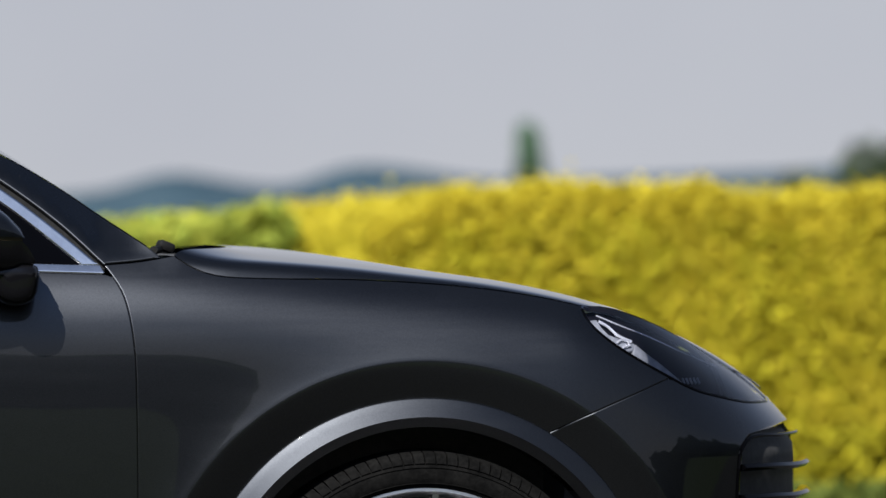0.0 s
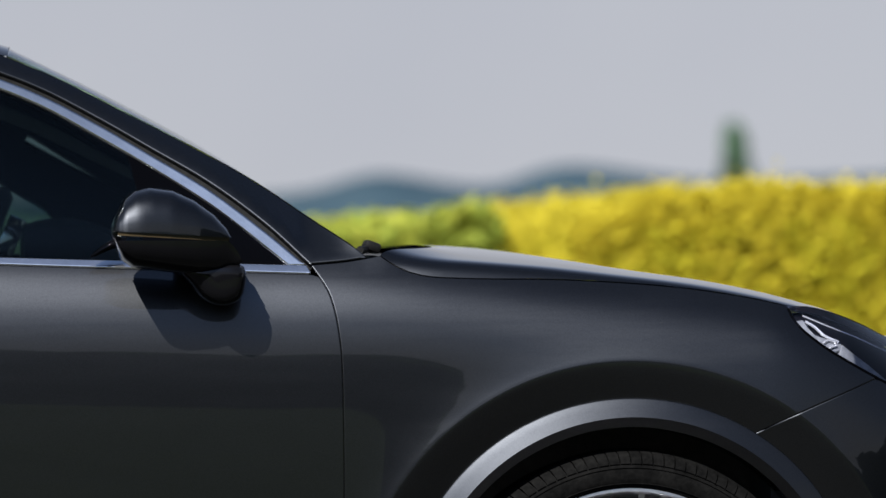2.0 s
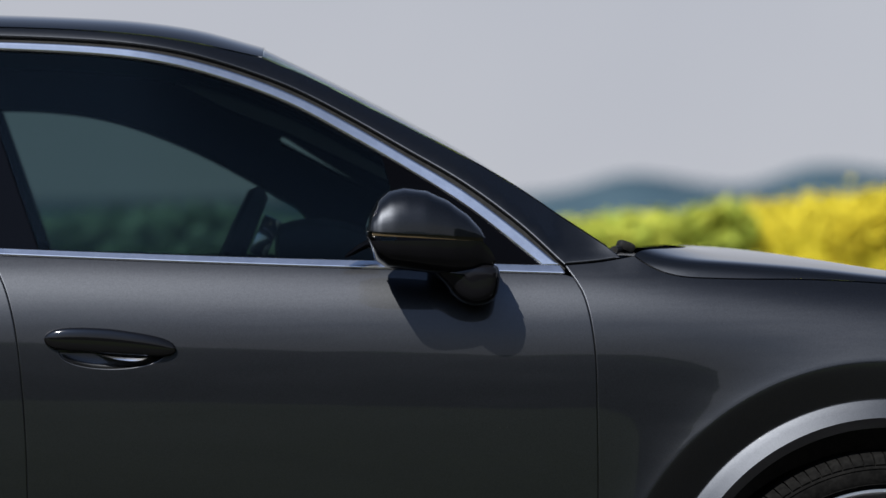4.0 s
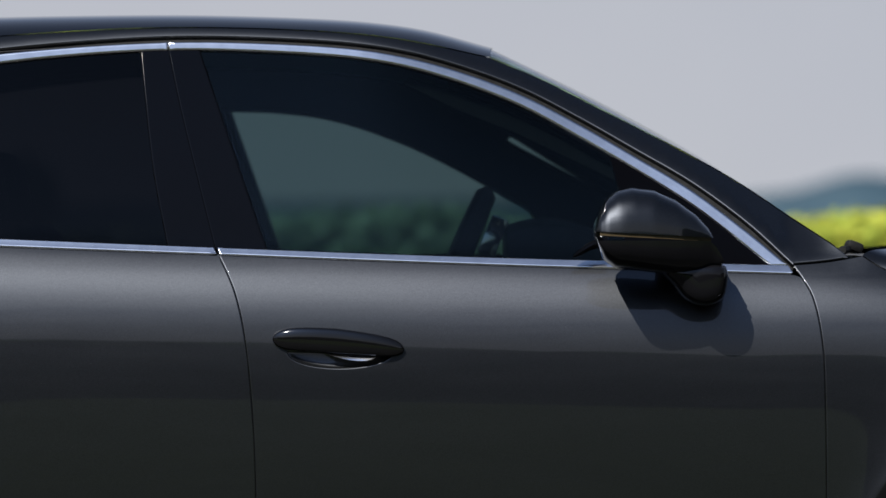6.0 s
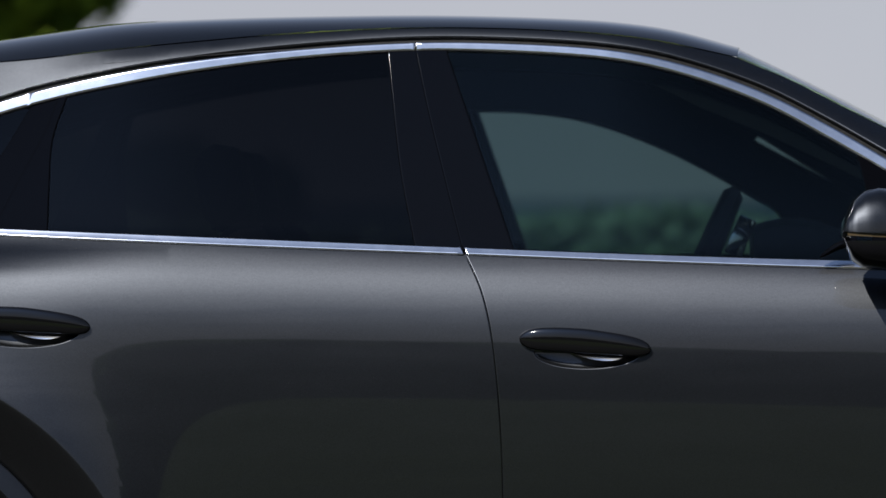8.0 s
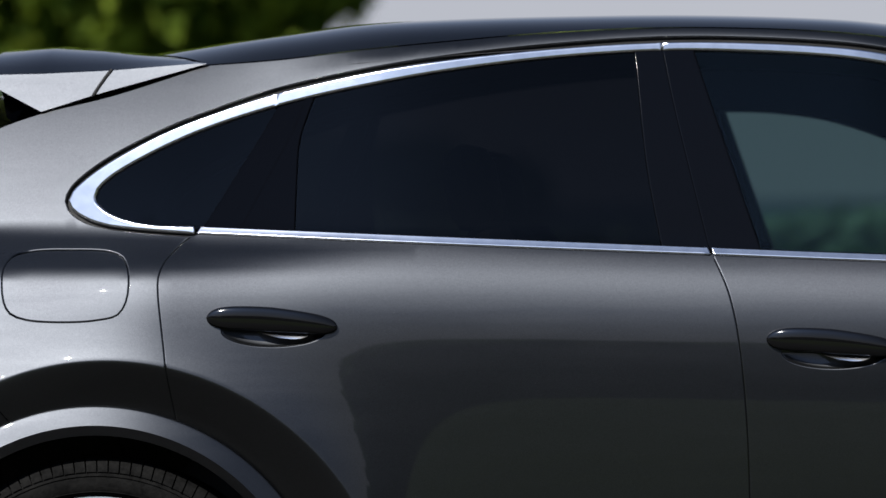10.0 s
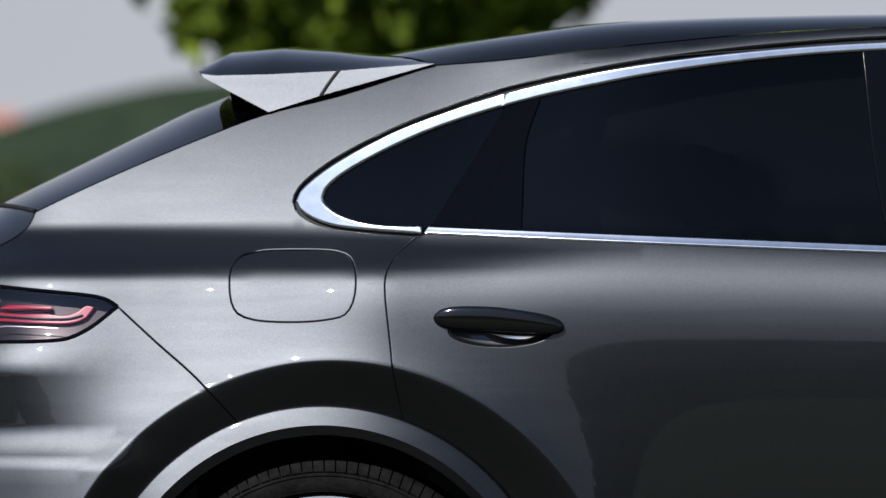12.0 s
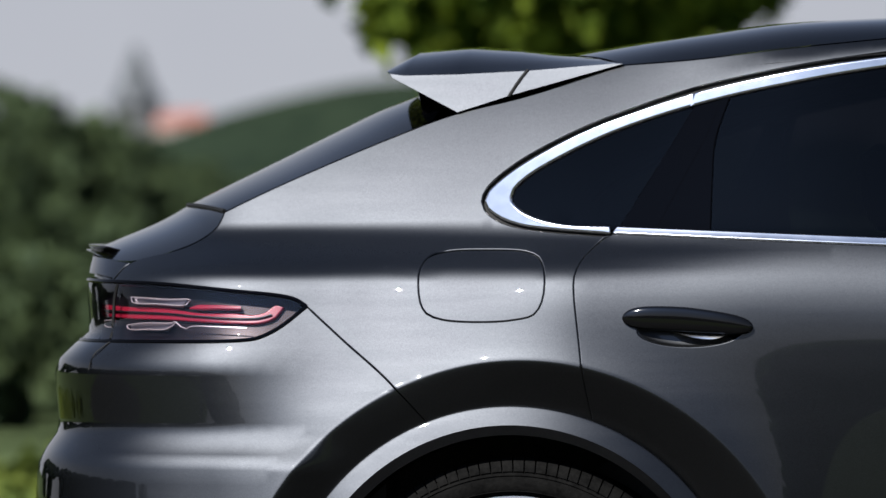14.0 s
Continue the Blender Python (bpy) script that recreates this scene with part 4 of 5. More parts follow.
def build_mirror():
    """Shell drawn out from the mirror's rear rim to its nose: painted cap, indicator slot, black lower half and foot."""
    top = ((0.448, 1.196), (0.451, 1.212), (0.456, 1.226), (0.469, 1.247), (0.490, 1.262), (0.519, 1.268), (0.563, 1.262), (0.604, 1.243), (0.640, 1.217), (0.664, 1.191), (0.673, 1.172))
    low = ((0.450, 1.168), (0.456, 1.150), (0.466, 1.131), (0.487, 1.117), (0.531, 1.111), (0.572, 1.106), (0.614, 1.103), (0.655, 1.105), (0.685, 1.112), (0.694, 1.128))
    reach = ((0.448, 0.086), (0.456, 0.099), (0.470, 0.106), (0.500, 0.107), (0.560, 0.098), (0.610, 0.080), (0.650, 0.055), (0.673, 0.034), (0.694, 0.020))

    def value(line, x):
        return float(np.interp(x, [q[0] for q in line], [q[1] for q in line]))

    def slot(x):
        return 1.182 - 0.058 * (x - 0.456)

    def brow(x):
        return min(slot(x), float(np.interp(x, (0.664, 0.676, 0.686, 0.694), (1.172, 1.162, 1.148, 1.131))))

    def half(line, side, lift, n=22):
        rings = []
        xs = np.array([q[0] for q in curve([(q[0], q[1]) for q in line], step=0.008)])
        for x in xs:
            z0 = (slot(x) if lift > 0 else brow(x)) + lift
            h, w = value(line, x) - z0, value(reach, x)
            ring = []
            for t in np.linspace(0, math.pi, n):
                c, q = math.cos(t), abs(math.sin(t))
                ring.append((x, (-1.014 + math.copysign(abs(c) ** 0.80, c) * w * (0.42 if c > 0 else 0.90)) * -side, z0 + h * q ** 0.80))
            rings.append(ring)
        return rings

    for k, side in enumerate((-1, 1)):
        holder = new("door_mirror")
        holder.parent = front_doors[k]
        loft("mirror_cap", half(top, side, 0.003), PAINT, holder, "dark grey painted mirror cap")
        loft("mirror_base", half(low, side, -0.004), PIANO, holder, "black lower mirror housing")
        rows = []
        for x in np.linspace(0.456, 0.668, 16):
            w = value(reach, x) - 0.004
            rows.append([(x, (-1.014 + math.cos(t) * w * (0.42 if math.cos(t) > 0 else 0.90)) * -side, slot(x) + 0.004 * (1 if u else -1)) for u in (0, 1) for t in (np.linspace(0, math.pi, 10) if u else np.linspace(math.pi, 0, 10))])
        loft("indicator", rows, INDICATOR, holder, "smoked amber indicator strip")
        glass = bmesh.new()
        ring = [(0.4475, (-1.030 + math.cos(t) * 0.050) * -side, 1.183 + math.sin(t) * 0.010) for t in np.linspace(0, 2 * math.pi, 24, endpoint=False)]
        far_ring = [(0.462, y, 1.183 + (z - 1.183) * 3.6) for x, y, z in ring]
        va, vb = [glass.verts.new(q) for q in ring], [glass.verts.new(q) for q in far_ring]
        for i in range(24):
            glass.faces.new((va[i], va[(i + 1) % 24], vb[(i + 1) % 24], vb[i]))
        glass.faces.new(va)
        part("mirror_glass", glass, PIANO, holder, "mirror glass")
        foot = curve([(0.572, 1.114), (0.597, 1.084), (0.618, 1.059), (0.644, 1.045), (0.670, 1.045), (0.692, 1.056), (0.701, 1.080), (0.699, 1.118), (0.64, 1.125)], closed=True)
        rings = []
        for y, q in ((-0.90, 1.02), (-0.955, 1.0), (-1.000, 0.99), (-1.018, 0.96), (-1.032, 0.90), (-1.042, 0.80), (-1.048, 0.62), (-1.050, 0.35)):
            rings.append([(0.655 + (x - 0.655) * q, y * -side, 1.098 + (z - 1.098) * q) for x, z in foot])
        loft("mirror_foot", rings, PIANO, holder, "black mirror foot")
        rings = []
        for x, z, r in ((0.412, 1.138, 0.003), (0.422, 1.144, 0.006), (0.436, 1.153, 0.008), (0.452, 1.161, 0.009), (0.480, 1.166, 0.010)):
            rings.append([(x, (-0.915 + 1.2 * r * math.cos(t)) * -side, z + r * math.sin(t)) for t in np.linspace(0, 2 * math.pi, 12, endpoint=False)])
        loft("mirror_root", rings, GLOSS_BLACK, holder, "black root of the mirror arm")


GRAPHITE = shader("graphite_lacquer", (0.0018, 0.0018, 0.002), 0.09, 0.0, Specular_IOR_Level=0.40)
PIANO = shader("piano_black", (0.0025, 0.0025, 0.003), 0.10, 0.0, Specular_IOR_Level=0.22)
INDICATOR = shader("smoked_amber", (0.030, 0.022, 0.012), 0.2, 0.0, Specular_IOR_Level=0.3)
build_mirror()


def build_handle(doors, cx, cz, slope):
    """Bowed pull over a shallow cup."""
    for k, side in enumerate((-1, 1)):
        rings = []
        for q in np.sin(np.linspace(-1, 1, 37) * math.pi / 2):
            x = cx + 0.125 * q
            h = 0.0225 * (1 - abs(q) ** 7.0) ** 0.5 * (1 - 0.25 * max(0.0, q)) + 0.0015
            if q < 0:
                h *= 1 - 0.12 * (-q) ** 2
            z = cz - slope * 0.124 * q - 0.006 * q * q
            w = -float(skin(along(x, z), z)[1])
            out = 0.006 + 0.015 * (1 - abs(q) ** 3.0) ** 0.6
            d = 0.012
            ring = []
            for t in [2 * math.pi * i / 16 for i in range(16)]:
                c, s = math.cos(t), math.sin(t)
                c, s = math.copysign(abs(c) ** 0.7, c), math.copysign(abs(s) ** 0.7, s)
                ring.append((x, (w + out - d + d * c) * side, z + h * s))
            rings.append(ring)
        loft("door_handle", rings, GRAPHITE, doors[k], "dark graphite door handle")
        # shallow cup under the pull, sunk in the door
        rings = []
        for j, sc in enumerate((1.04, 1.0, 0.95, 0.85, 0.65, 0.4, 0.1)):
            ring = []
            for t in [2 * math.pi * i / 40 for i in range(40)]:
                x = cx + 0.004 + CUP[0] * sc * math.cos(t)
                z = cz - 0.021 + CUP[1] * sc * math.sin(t)
                w = -float(skin(along(x, z), z)[1])
                depth = (0.002, 0.0025, 0.005, 0.008, 0.010, 0.011, 0.0115)[j]
                ring.append((x, (w - depth) * side, z))
            rings.append(ring)
        loft("handle_cup", rings, PAINT, doors[k], "hollow behind the handle", caps=False)
        # added satin strip stands in for the cup's gleam, tilted to the sky
        rows = []
        for q in np.linspace(-1, 1, 17):
            x = cx + 0.022 + 0.054 * q
            drop = 0.014 * (1 - q * q) ** 0.6 * (1 + 0.25 * q)
            w = -float(skin(along(x, cz), cz)[1])
            zt = cz - slope * (x - cx) - 0.019
            rows.append([(x, (w + 0.003 + 0.009 * v) * side, zt - (drop + 0.0012) * v) for v in (0.0, 0.35, 0.7, 1.0)] + [(x, (w - 0.008) * side, zt - drop - 0.001)])
        loft("cup_gleam_strip", rows, SATIN, doors[k], "added satin strip for the gleam in the cup", closed=False, caps=False)


build_handle(front_doors, -0.037, 0.980, 0.085)
build_handle(rear_doors, -1.105, 1.026, 0.075)


def build_spoiler():
    """Roof spoiler across the tailgate: cheek, crest and lip."""
    rings = []
    # cheek edge (at the flank) and middle section: tip, lower tip, under edge, front, fore, crest ... back to the tip
    base_y = half_width(-1.50, 1.464) + 0.005
    run = (half_width(-1.27, 1.526) - half_width(-1.60, 1.437)) / 0.33
    def cheek(x, z):
        return (x, base_y + run * (x + 1.50) - 0.43 * (z - 1.464 - 0.27 * (x + 1.50)), z)
    edge = [cheek(-1.742, 1.514), cheek(-1.736, 1.506), cheek(-1.598, 1.435), cheek(-1.494, 1.467), cheek(-1.266, 1.528),
            cheek(-1.29, 1.528), cheek(-1.46, 1.516), cheek(-1.60, 1.511), cheek(-1.712, 1.510)]
    core = [(-1.808, 0.0, 1.530), (-1.804, 0.0, 1.522), (-1.70, 0.0, 1.482), (-1.56, 0.0, 1.515), (-1.40, 0.0, 1.535), (-1.44, 0.0, 1.556), (-1.530, 0.0, 1.572), (-1.600, 0.0, 1.579), (-1.700, 0.0, 1.574)]
    for v in np.linspace(-1, 1, 41):
        u = 1 - abs(v) ** 5.0
        ring = []
        for (ex, ey, ez), (cx, _, cz) in zip(edge, core):
            ring.append((ex + (cx - ex) * (1 - abs(v) ** 2.2), v * ey, ez + (cz - ez) * u))
        rings.append(ring)
    # black joint between rear window and deck
    ex, ez, mx, mz = -2.062, 1.240, -2.252, 1.257
    hw = half_width(ex, ez)
    tube("window_joint", [(ex + (mx - ex) * (1 - v * v), -hw * v, ez + (mz - ez) * (1 - abs(v) ** 4) + 0.001) for v in np.linspace(-1, 1, 41)], 0.005, RUBBER, car, sides=6)
    loft("spoiler", rings, PAINT, car, "painted roof spoiler")
    # added black block closes the gap and stands in for shade underneath
    rings = []
    for v in np.linspace(-1, 1, 25):
        u, bow = 1 - abs(v) ** 4, 0.07 * (1 - v * v)
        y = v * (base_y - 0.075)
        rings.append([(x - bow, y, z + 0.055 * u) for x, z in ((-1.675, 1.400), (-1.560, 1.435), (-1.560, 1.490), (-1.690, 1.490))])
    loft("spoiler_shade_block", rings, GLOSS_BLACK, car, "black block in place of shade under the spoiler")
    for side in (1, -1):
        tube("spoiler_joint", [(x, -side * (y + 0.0005), z) for x, y, z in (cheek(-1.494, 1.466), cheek(-1.482, 1.486), cheek(-1.470, 1.504), cheek(-1.459, 1.518))], 0.0035, RUBBER, car, sides=6)
    rings = []
    for v in np.linspace(-1, 1, 25):
        u = 1 - abs(v) ** 2.4
        y, x, z = v * 0.58, -2.33 - 0.125 * u, 1.168 + 0.004 * u
        rings.append([(x, y, z + 0.006), (x + 0.04, y, z - 0.004), (x + 0.04, y, z - 0.010), (x + 0.005, y, z + 0.001)])
    loft("lip_spoiler", rings, GLOSS_BLACK, car, "thin black deck lip")


build_spoiler()


def build_lamps():
    panel("tail_housing", outline(TAIL_TOP, TAIL_LOW), LAMP_DARK, car, off=-0.028, gap=0.0, rim=0.004)
    for rim_line in (TAIL_TOP, TAIL_LOW):
        along_skin("lamp_seal", rim_line, 0.0055, GLOSS_BLACK, car, off=-0.002)
    red = [(-2.353, 1.052), (-2.253, 1.051), (-2.159, 1.051), (-2.087, 1.043), (-2.005, 1.043), (-1.971, 1.040), (-1.942, 1.046), (-1.923, 1.060)]
    under = [(-1.910, 1.058), (-1.924, 1.040), (-1.951, 1.030), (-2.004, 1.029), (-2.086, 1.032), (-2.173, 1.035), (-2.251, 1.034), (-2.349, 1.035)]
    panel("red_light_bar", outline(curve(red), curve(under)), LAMP_RED, car, off=-0.019, gap=0.0, rim=0.006, step=0.02, label="red light guide")
    panel("red_light_bar", outline([(-2.105, 1.055), (-2.088, 1.0585), (-2.040, 1.0585), (-1.995, 1.0565), (-1.995, 1.0545), (-2.040, 1.0555), (-2.084, 1.0545)]), LAMP_RED, car, off=-0.015, gap=0.0, rim=0.004, step=0.02, label="red light guide")
    along_skin("dark_rib", [(-2.34, 1.044), (-2.16, 1.043), (-2.08, 1.038), (-1.955, 1.036), (-1.93, 1.043)], 0.0022, LAMP_DARK, car, off=-0.016)
    for loop, r in (([(-2.241, 1.073), (-2.154, 1.069), (-2.100, 1.068), (-2.109, 1.059), (-2.175, 1.060), (-2.238, 1.063), (-2.241, 1.073)], 0.0012),
                    ([(-2.249, 1.017), (-2.206, 1.022), (-2.143, 1.023), (-2.130, 1.025), (-2.148, 1.012), (-2.194, 1.010), (-2.246, 1.011), (-2.249, 1.017)], 0.0013),
                    ([(-2.130, 1.025), (-2.118, 1.016), (-2.105, 1.012), (-2.099, 1.016), (-2.030, 1.016), (-1.976, 1.014)], 0.0012),
                    ([(-2.316, 1.024), (-2.281, 1.025), (-2.280, 1.015), (-2.315, 1.014), (-2.316, 1.024)], 0.0013)):
        along_skin("chrome_bar", loop, r, LAMP_SILVER, car, off=-0.008, label="bright lamp bar")
    panel("reflector_bar", outline([(-2.238, 1.072), (-2.112, 1.067), (-2.124, 1.059), (-2.236, 1.063)]), LAMP_STEEL, car, off=-0.013, gap=0.0, rim=0.004, step=0.02, label="grey reflector bar")
    panel("reflector_bar", outline([(-2.245, 1.018), (-2.142, 1.022), (-2.152, 1.013), (-2.243, 1.012)]), LAMP_STEEL, car, off=-0.013, gap=0.0, rim=0.004, step=0.02, label="grey reflector bar")
    along_skin("lamp_joint", [(-2.269, 1.097), (-2.276, 1.067), (-2.277, 1.036), (-2.278, 0.988)], 0.0035, RUBBER, car, off=0.0)
    along_skin("bumper_joint", [(-2.317, 0.927), (-2.310, 0.955), (-2.275, 0.984)], 0.0014, RUBBER, car, off=0.0004)
    panel("headlamp_housing", outline(LAMP_TOP, LAMP_LOW), LAMP_DARK, car, off=-0.020, gap=0.0, rim=0.004)
    tip = outline([q for q in LAMP_TOP if q[0] > 2.06], [q for q in LAMP_LOW if q[0] > 2.06])
    panel("lamp_mask", tip, LAMP_DARK, car, off=-0.005, gap=0.002, rim=0.004, step=0.02)
    loop = outline(curve([(1.782, 1.014), (1.803, 1.016), (1.811, 1.000), (1.824, 0.986), (1.850, 0.978), (1.880, 0.968)]), curve([(1.881, 0.961), (1.851, 0.954), (1.828, 0.966), (1.807, 0.981), (1.791, 0.996), (1.783, 1.010)]))
    panel("lamp_bezel", loop, LAMP_WHITE, car, off=-0.014, gap=0.0, rim=0.02, step=0.015, label="silver lamp bezel")
    blade = outline(curve([(1.881, 0.963), (1.896, 0.950), (1.931, 0.924), (1.961, 0.899), (1.988, 0.878)]), curve([(1.986, 0.877), (1.947, 0.890), (1.911, 0.912), (1.881, 0.934), (1.872, 0.944)]))
    panel("lamp_bezel", blade, LAMP_WHITE, car, off=-0.010, gap=0.0, rim=0.02, step=0.015, label="silver lamp bezel")
    along_skin("lamp_rib", [(1.806, 1.013), (1.826, 1.001), (1.842, 0.985), (1.872, 0.972)], 0.003, LAMP_SILVER, car, off=-0.012)
    along_skin("lamp_rib", [(1.838, 0.970), (1.848, 0.975), (1.862, 0.972), (1.866, 0.964), (1.850, 0.960)], 0.002, LAMP_SILVER, car, off=-0.011)
    # silver line stands in for the sky mirrored along the lens top
    along_skin("lens_gleam_line", [(1.799, 1.020), (1.856, 0.997), (1.910, 0.977), (1.972, 0.951), (2.040, 0.926), (2.102, 0.905)], 0.0016, LAMP_SILVER, car, off=-0.006)
    along_skin("bonnet_seal", HOOD_CUT, 0.008, RUBBER, car, off=-0.010)
    along_skin("lamp_seal", LAMP_LOW, 0.0035, GLOSS_BLACK, car, off=-0.001)
    along_skin("bonnet_strip", [(2.119, 0.899), (2.159, 0.884), (2.215, 0.858)], 0.004, GLOSS_BLACK, car, off=0.0)
    for i in range(5):
        x = 1.980 + 0.0095 * i
        along_skin("led", [(x, 0.899), (x + 0.003, 0.888)], 0.0022, LAMP_WHITE, car, off=-0.014)
    panel("intake_mesh", outline([(2.06, 0.39), (2.06, 0.79), (2.334, 0.79), (2.334, 0.39)]), MATT_BLACK, car, off=-0.022, gap=-0.01, rim=0.01)
    for z in (0.715, 0.655, 0.595, 0.535, 0.475):
        along_skin("intake_slat", [(2.088, z), (2.16, z), (2.23, z - 0.003), (2.295, z - 0.003), (2.312, z - 0.003)], 0.0075, GLOSS_BLACK, car, off=0.0, label="black air intake slat", flat=1.8)
    along_skin("intake_frame", [(2.078, 0.42), (2.076, 0.60), (2.082, 0.714), (2.089, 0.750), (2.112, 0.772), (2.20, 0.774), (2.265, 0.774)], 0.004, GLOSS_BLACK, car, off=0.0)


build_lamps()


def build_cabin():
    rim_pts = []
    c, tilt = Vector((0.20, 0.37, 1.095)), radians(24)
    for i in range(48):
        a = 2 * math.pi * i / 48
        v = Vector((0, math.cos(a) * 0.185, math.sin(a) * 0.185))
        v = Matrix.Rotation(tilt, 3, "Y") @ v
        rim_pts.append(c + v)
    wheel = tube("steering_wheel", rim_pts, 0.024, TRIM_DARK, car, closed=True, label="black steering wheel")
    slab("wheel_hub", (0.05, 0.16, 0.13), (0.21, 0.37, 1.095), TRIM_DARK, wheel, 0.02, turn=(0, 24, 0))
    slab("wheel_spoke", (0.040, 0.020, 0.085), (0.288, 0.16, 1.180), CHROME, wheel, 0.004, turn=(-6, 24, 0), label="silver steering wheel spoke")
    rows = []
    for q in np.linspace(0, 1, 7):
        w = 0.17 - 0.02 * q
        x, h = 0.318 + 0.20 * q, 1.165 + 0.055 * math.sin(math.pi * min(1.0, 0.25 + 0.6 * q))
        rows.append([(x + 0.02 * (z < 1.1), 0.37 + y * w, z) for y, z in ((-1, 1.02), (-1, h - 0.06), (-0.8, h - 0.015), (-0.4, h), (0.4, h), (0.8, h - 0.015), (1, h - 0.06), (1, 1.02))])
    loft("instrument_hood", rows, TRIM_DARK, car, "black hood over the instruments")
    rows = []
    for y in np.linspace(-0.74, 0.74, 17):
        h = 0.035 * math.exp(-((y - 0.37) / 0.20) ** 2)
        rows.append([(0.42, y, 0.80), (0.40, y, 0.98), (0.44, y, 1.08 + h), (0.56, y, 1.115 + h * 0.6), (0.80, y, 1.09), (0.98, y, 1.06), (0.98, y, 0.75)])
    loft("dashboard", rows, TRIM_DARK, car, "black dashboard")
    for y in (-0.38, 0.38):
        seat = slab("front_seat", (0.52, 0.52, 0.16), (-0.30, y, 0.62), TRIM_DARK, car, 0.06, "black leather front seat")
        slab("seat_back", (0.14, 0.50, 0.62), (-0.62, y, 0.92), TRIM_DARK, seat, 0.06, turn=(0, -20, 0))
        slab("headrest", (0.10, 0.26, 0.18), (-0.76, y, 1.28), TRIM_DARK, seat, 0.045, turn=(0, -12, 0))
    slab("rear_seat", (0.5, 1.3, 0.2), (-1.1, 0, 0.66), TRIM_DARK, car, 0.06)
    slab("rear_seat_back", (0.16, 1.3, 0.55), (-1.45, 0, 0.95), TRIM_DARK, car, 0.06, turn=(0, -24, 0))
    crowned("headliner", curve([(-1.20, 1.505), (-0.95, 1.525), (-0.6, 1.548), (-0.368, 1.556), (-0.15, 1.550), (0.0, 1.538), (0.20, 1.50)]), [(-1.3, 1.53), (-0.85, 1.59), (-0.36, 1.60), (0.0, 1.58), (0.2, 1.54)], TRIM_DARK, car, power=2.6)
    # cowl and wiper at the foot of the windscreen
    tube("wiper", [(0.955, -0.62, 1.148), (0.975, -0.55, 1.150), (0.99, -0.50, 1.153), (1.0, -0.40, 1.150), (1.02, 0.0, 1.145)], 0.008, RUBBER, car, label="black wiper arm")
    slab("wiper_pivot", (0.035, 0.03, 0.02), (0.985, -0.55, 1.155), RUBBER, car, 0.007, turn=(0, 20, 10))
    crowned("cowl", curve([(0.93, 1.138), (0.97, 1.136), (1.02, 1.112)]), [(1.00, 1.142), (1.04, 1.140), (1.09, 1.138)], MATT_BLACK, car, power=3.0, n=12)


build_cabin()


# ---------------- fields, trees and distance ----------------
rng = np.random.default_rng(7)


def leaves_mesh(name, centres, size, material, up=0.3, stretch=1.6, parent=None, jitter=0.5):
    """Many small bent leaves, each two triangles on a kinked midrib."""
    n = len(centres)
    a = rng.normal(size=(n, 3))
    a[:, 2] = a[:, 2] * (1 - up) + up * 0.6
    a /= np.linalg.norm(a, axis=1, keepdims=True)
    b = np.cross(a, rng.normal(size=(n, 3)))
    b /= np.maximum(1e-6, np.linalg.norm(b, axis=1, keepdims=True))
    c = np.cross(a, b)
    s = (np.asarray(size) * (1 - jitter / 2 + jitter * rng.random(n)))[:, None]
    c0 = np.asarray(centres)
    v = np.stack([c0 - b * s * stretch, c0 + a * s * 0.25 - c * s, c0 + b * s * stretch, c0 + a * s * 0.25 + c * s], 1).reshape(-1, 3)
    f = np.arange(4 * n).reshape(-1, 4)
    me = bpy.data.meshes.new(name)
    me.vertices.add(len(v))
    me.vertices.foreach_set("co", v.ravel())
    me.loops.add(4 * n)
    me.loops.foreach_set("vertex_index", f.ravel())
    me.polygons.add(n)
    me.polygons.foreach_set("loop_start", np.arange(0, 4 * n, 4))
    me.update(calc_edges=True)
    me.materials.append(material)
    ob = new(name, me)
    ob.parent = parent
    return ob


YELLOW = leafy("rape_flowers", (0.42, 0.350, 0.026), (0.55, 0.455, 0.036), 6.0, trans=0.5)
STEM = leafy("rape_stems", (0.29, 0.265, 0.014), (0.42, 0.365, 0.022), 5.0, trans=0.45)
MEADOW = leafy("meadow_grass", (0.17, 0.25, 0.175), (0.21, 0.30, 0.205), 0.8, trans=0.5)
VERGE = leafy("verge_blades", (0.035, 0.052, 0.009), (0.085, 0.105, 0.018), 0.8, trans=0.25)
CROP = leafy("green_crop", (0.15, 0.19, 0.025), (0.36, 0.37, 0.055), 0.8, trans=0.3)
LEAF = leafy("tree_leaves", (0.028, 0.055, 0.006), (0.125, 0.165, 0.016), 2.5, trans=0.30)
LEAF_DARK = leafy("forest_leaves", (0.016, 0.026, 0.012), (0.036, 0.052, 0.021), 0.15, trans=0.1)
LEAF_MID = leafy("field_wood_leaves", (0.030, 0.052, 0.027), (0.072, 0.108, 0.050), 0.15, trans=0.5)
LEAF_SLIM = leafy("slim_tree_leaves", (0.035, 0.075, 0.045), (0.080, 0.140, 0.075), 0.6, trans=0.2)
BARK = vary(shader("bark", (0.08, 0.06, 0.045), 0.9), 6, (0.04, 0.032, 0.025), (0.11, 0.085, 0.06), bump=0.6, stretch=(1, 1, 0.2))
FAR_GREEN = vary(shader("far_green_woods", (0.05, 0.09, 0.06), 0.95, Specular_IOR_Level=0.0), 0.02, (0.006, 0.010, 0.007), (0.017, 0.025, 0.015), second=0.12)
# woods colour with the blue of distance haze mixed in
FAR_HAZE_BLUE = vary(shader("far_woods_hazed", (0.05, 0.09, 0.11), 0.95, Specular_IOR_Level=0.0), 0.02, (0.019, 0.034, 0.046), (0.032, 0.050, 0.061), second=0.2)


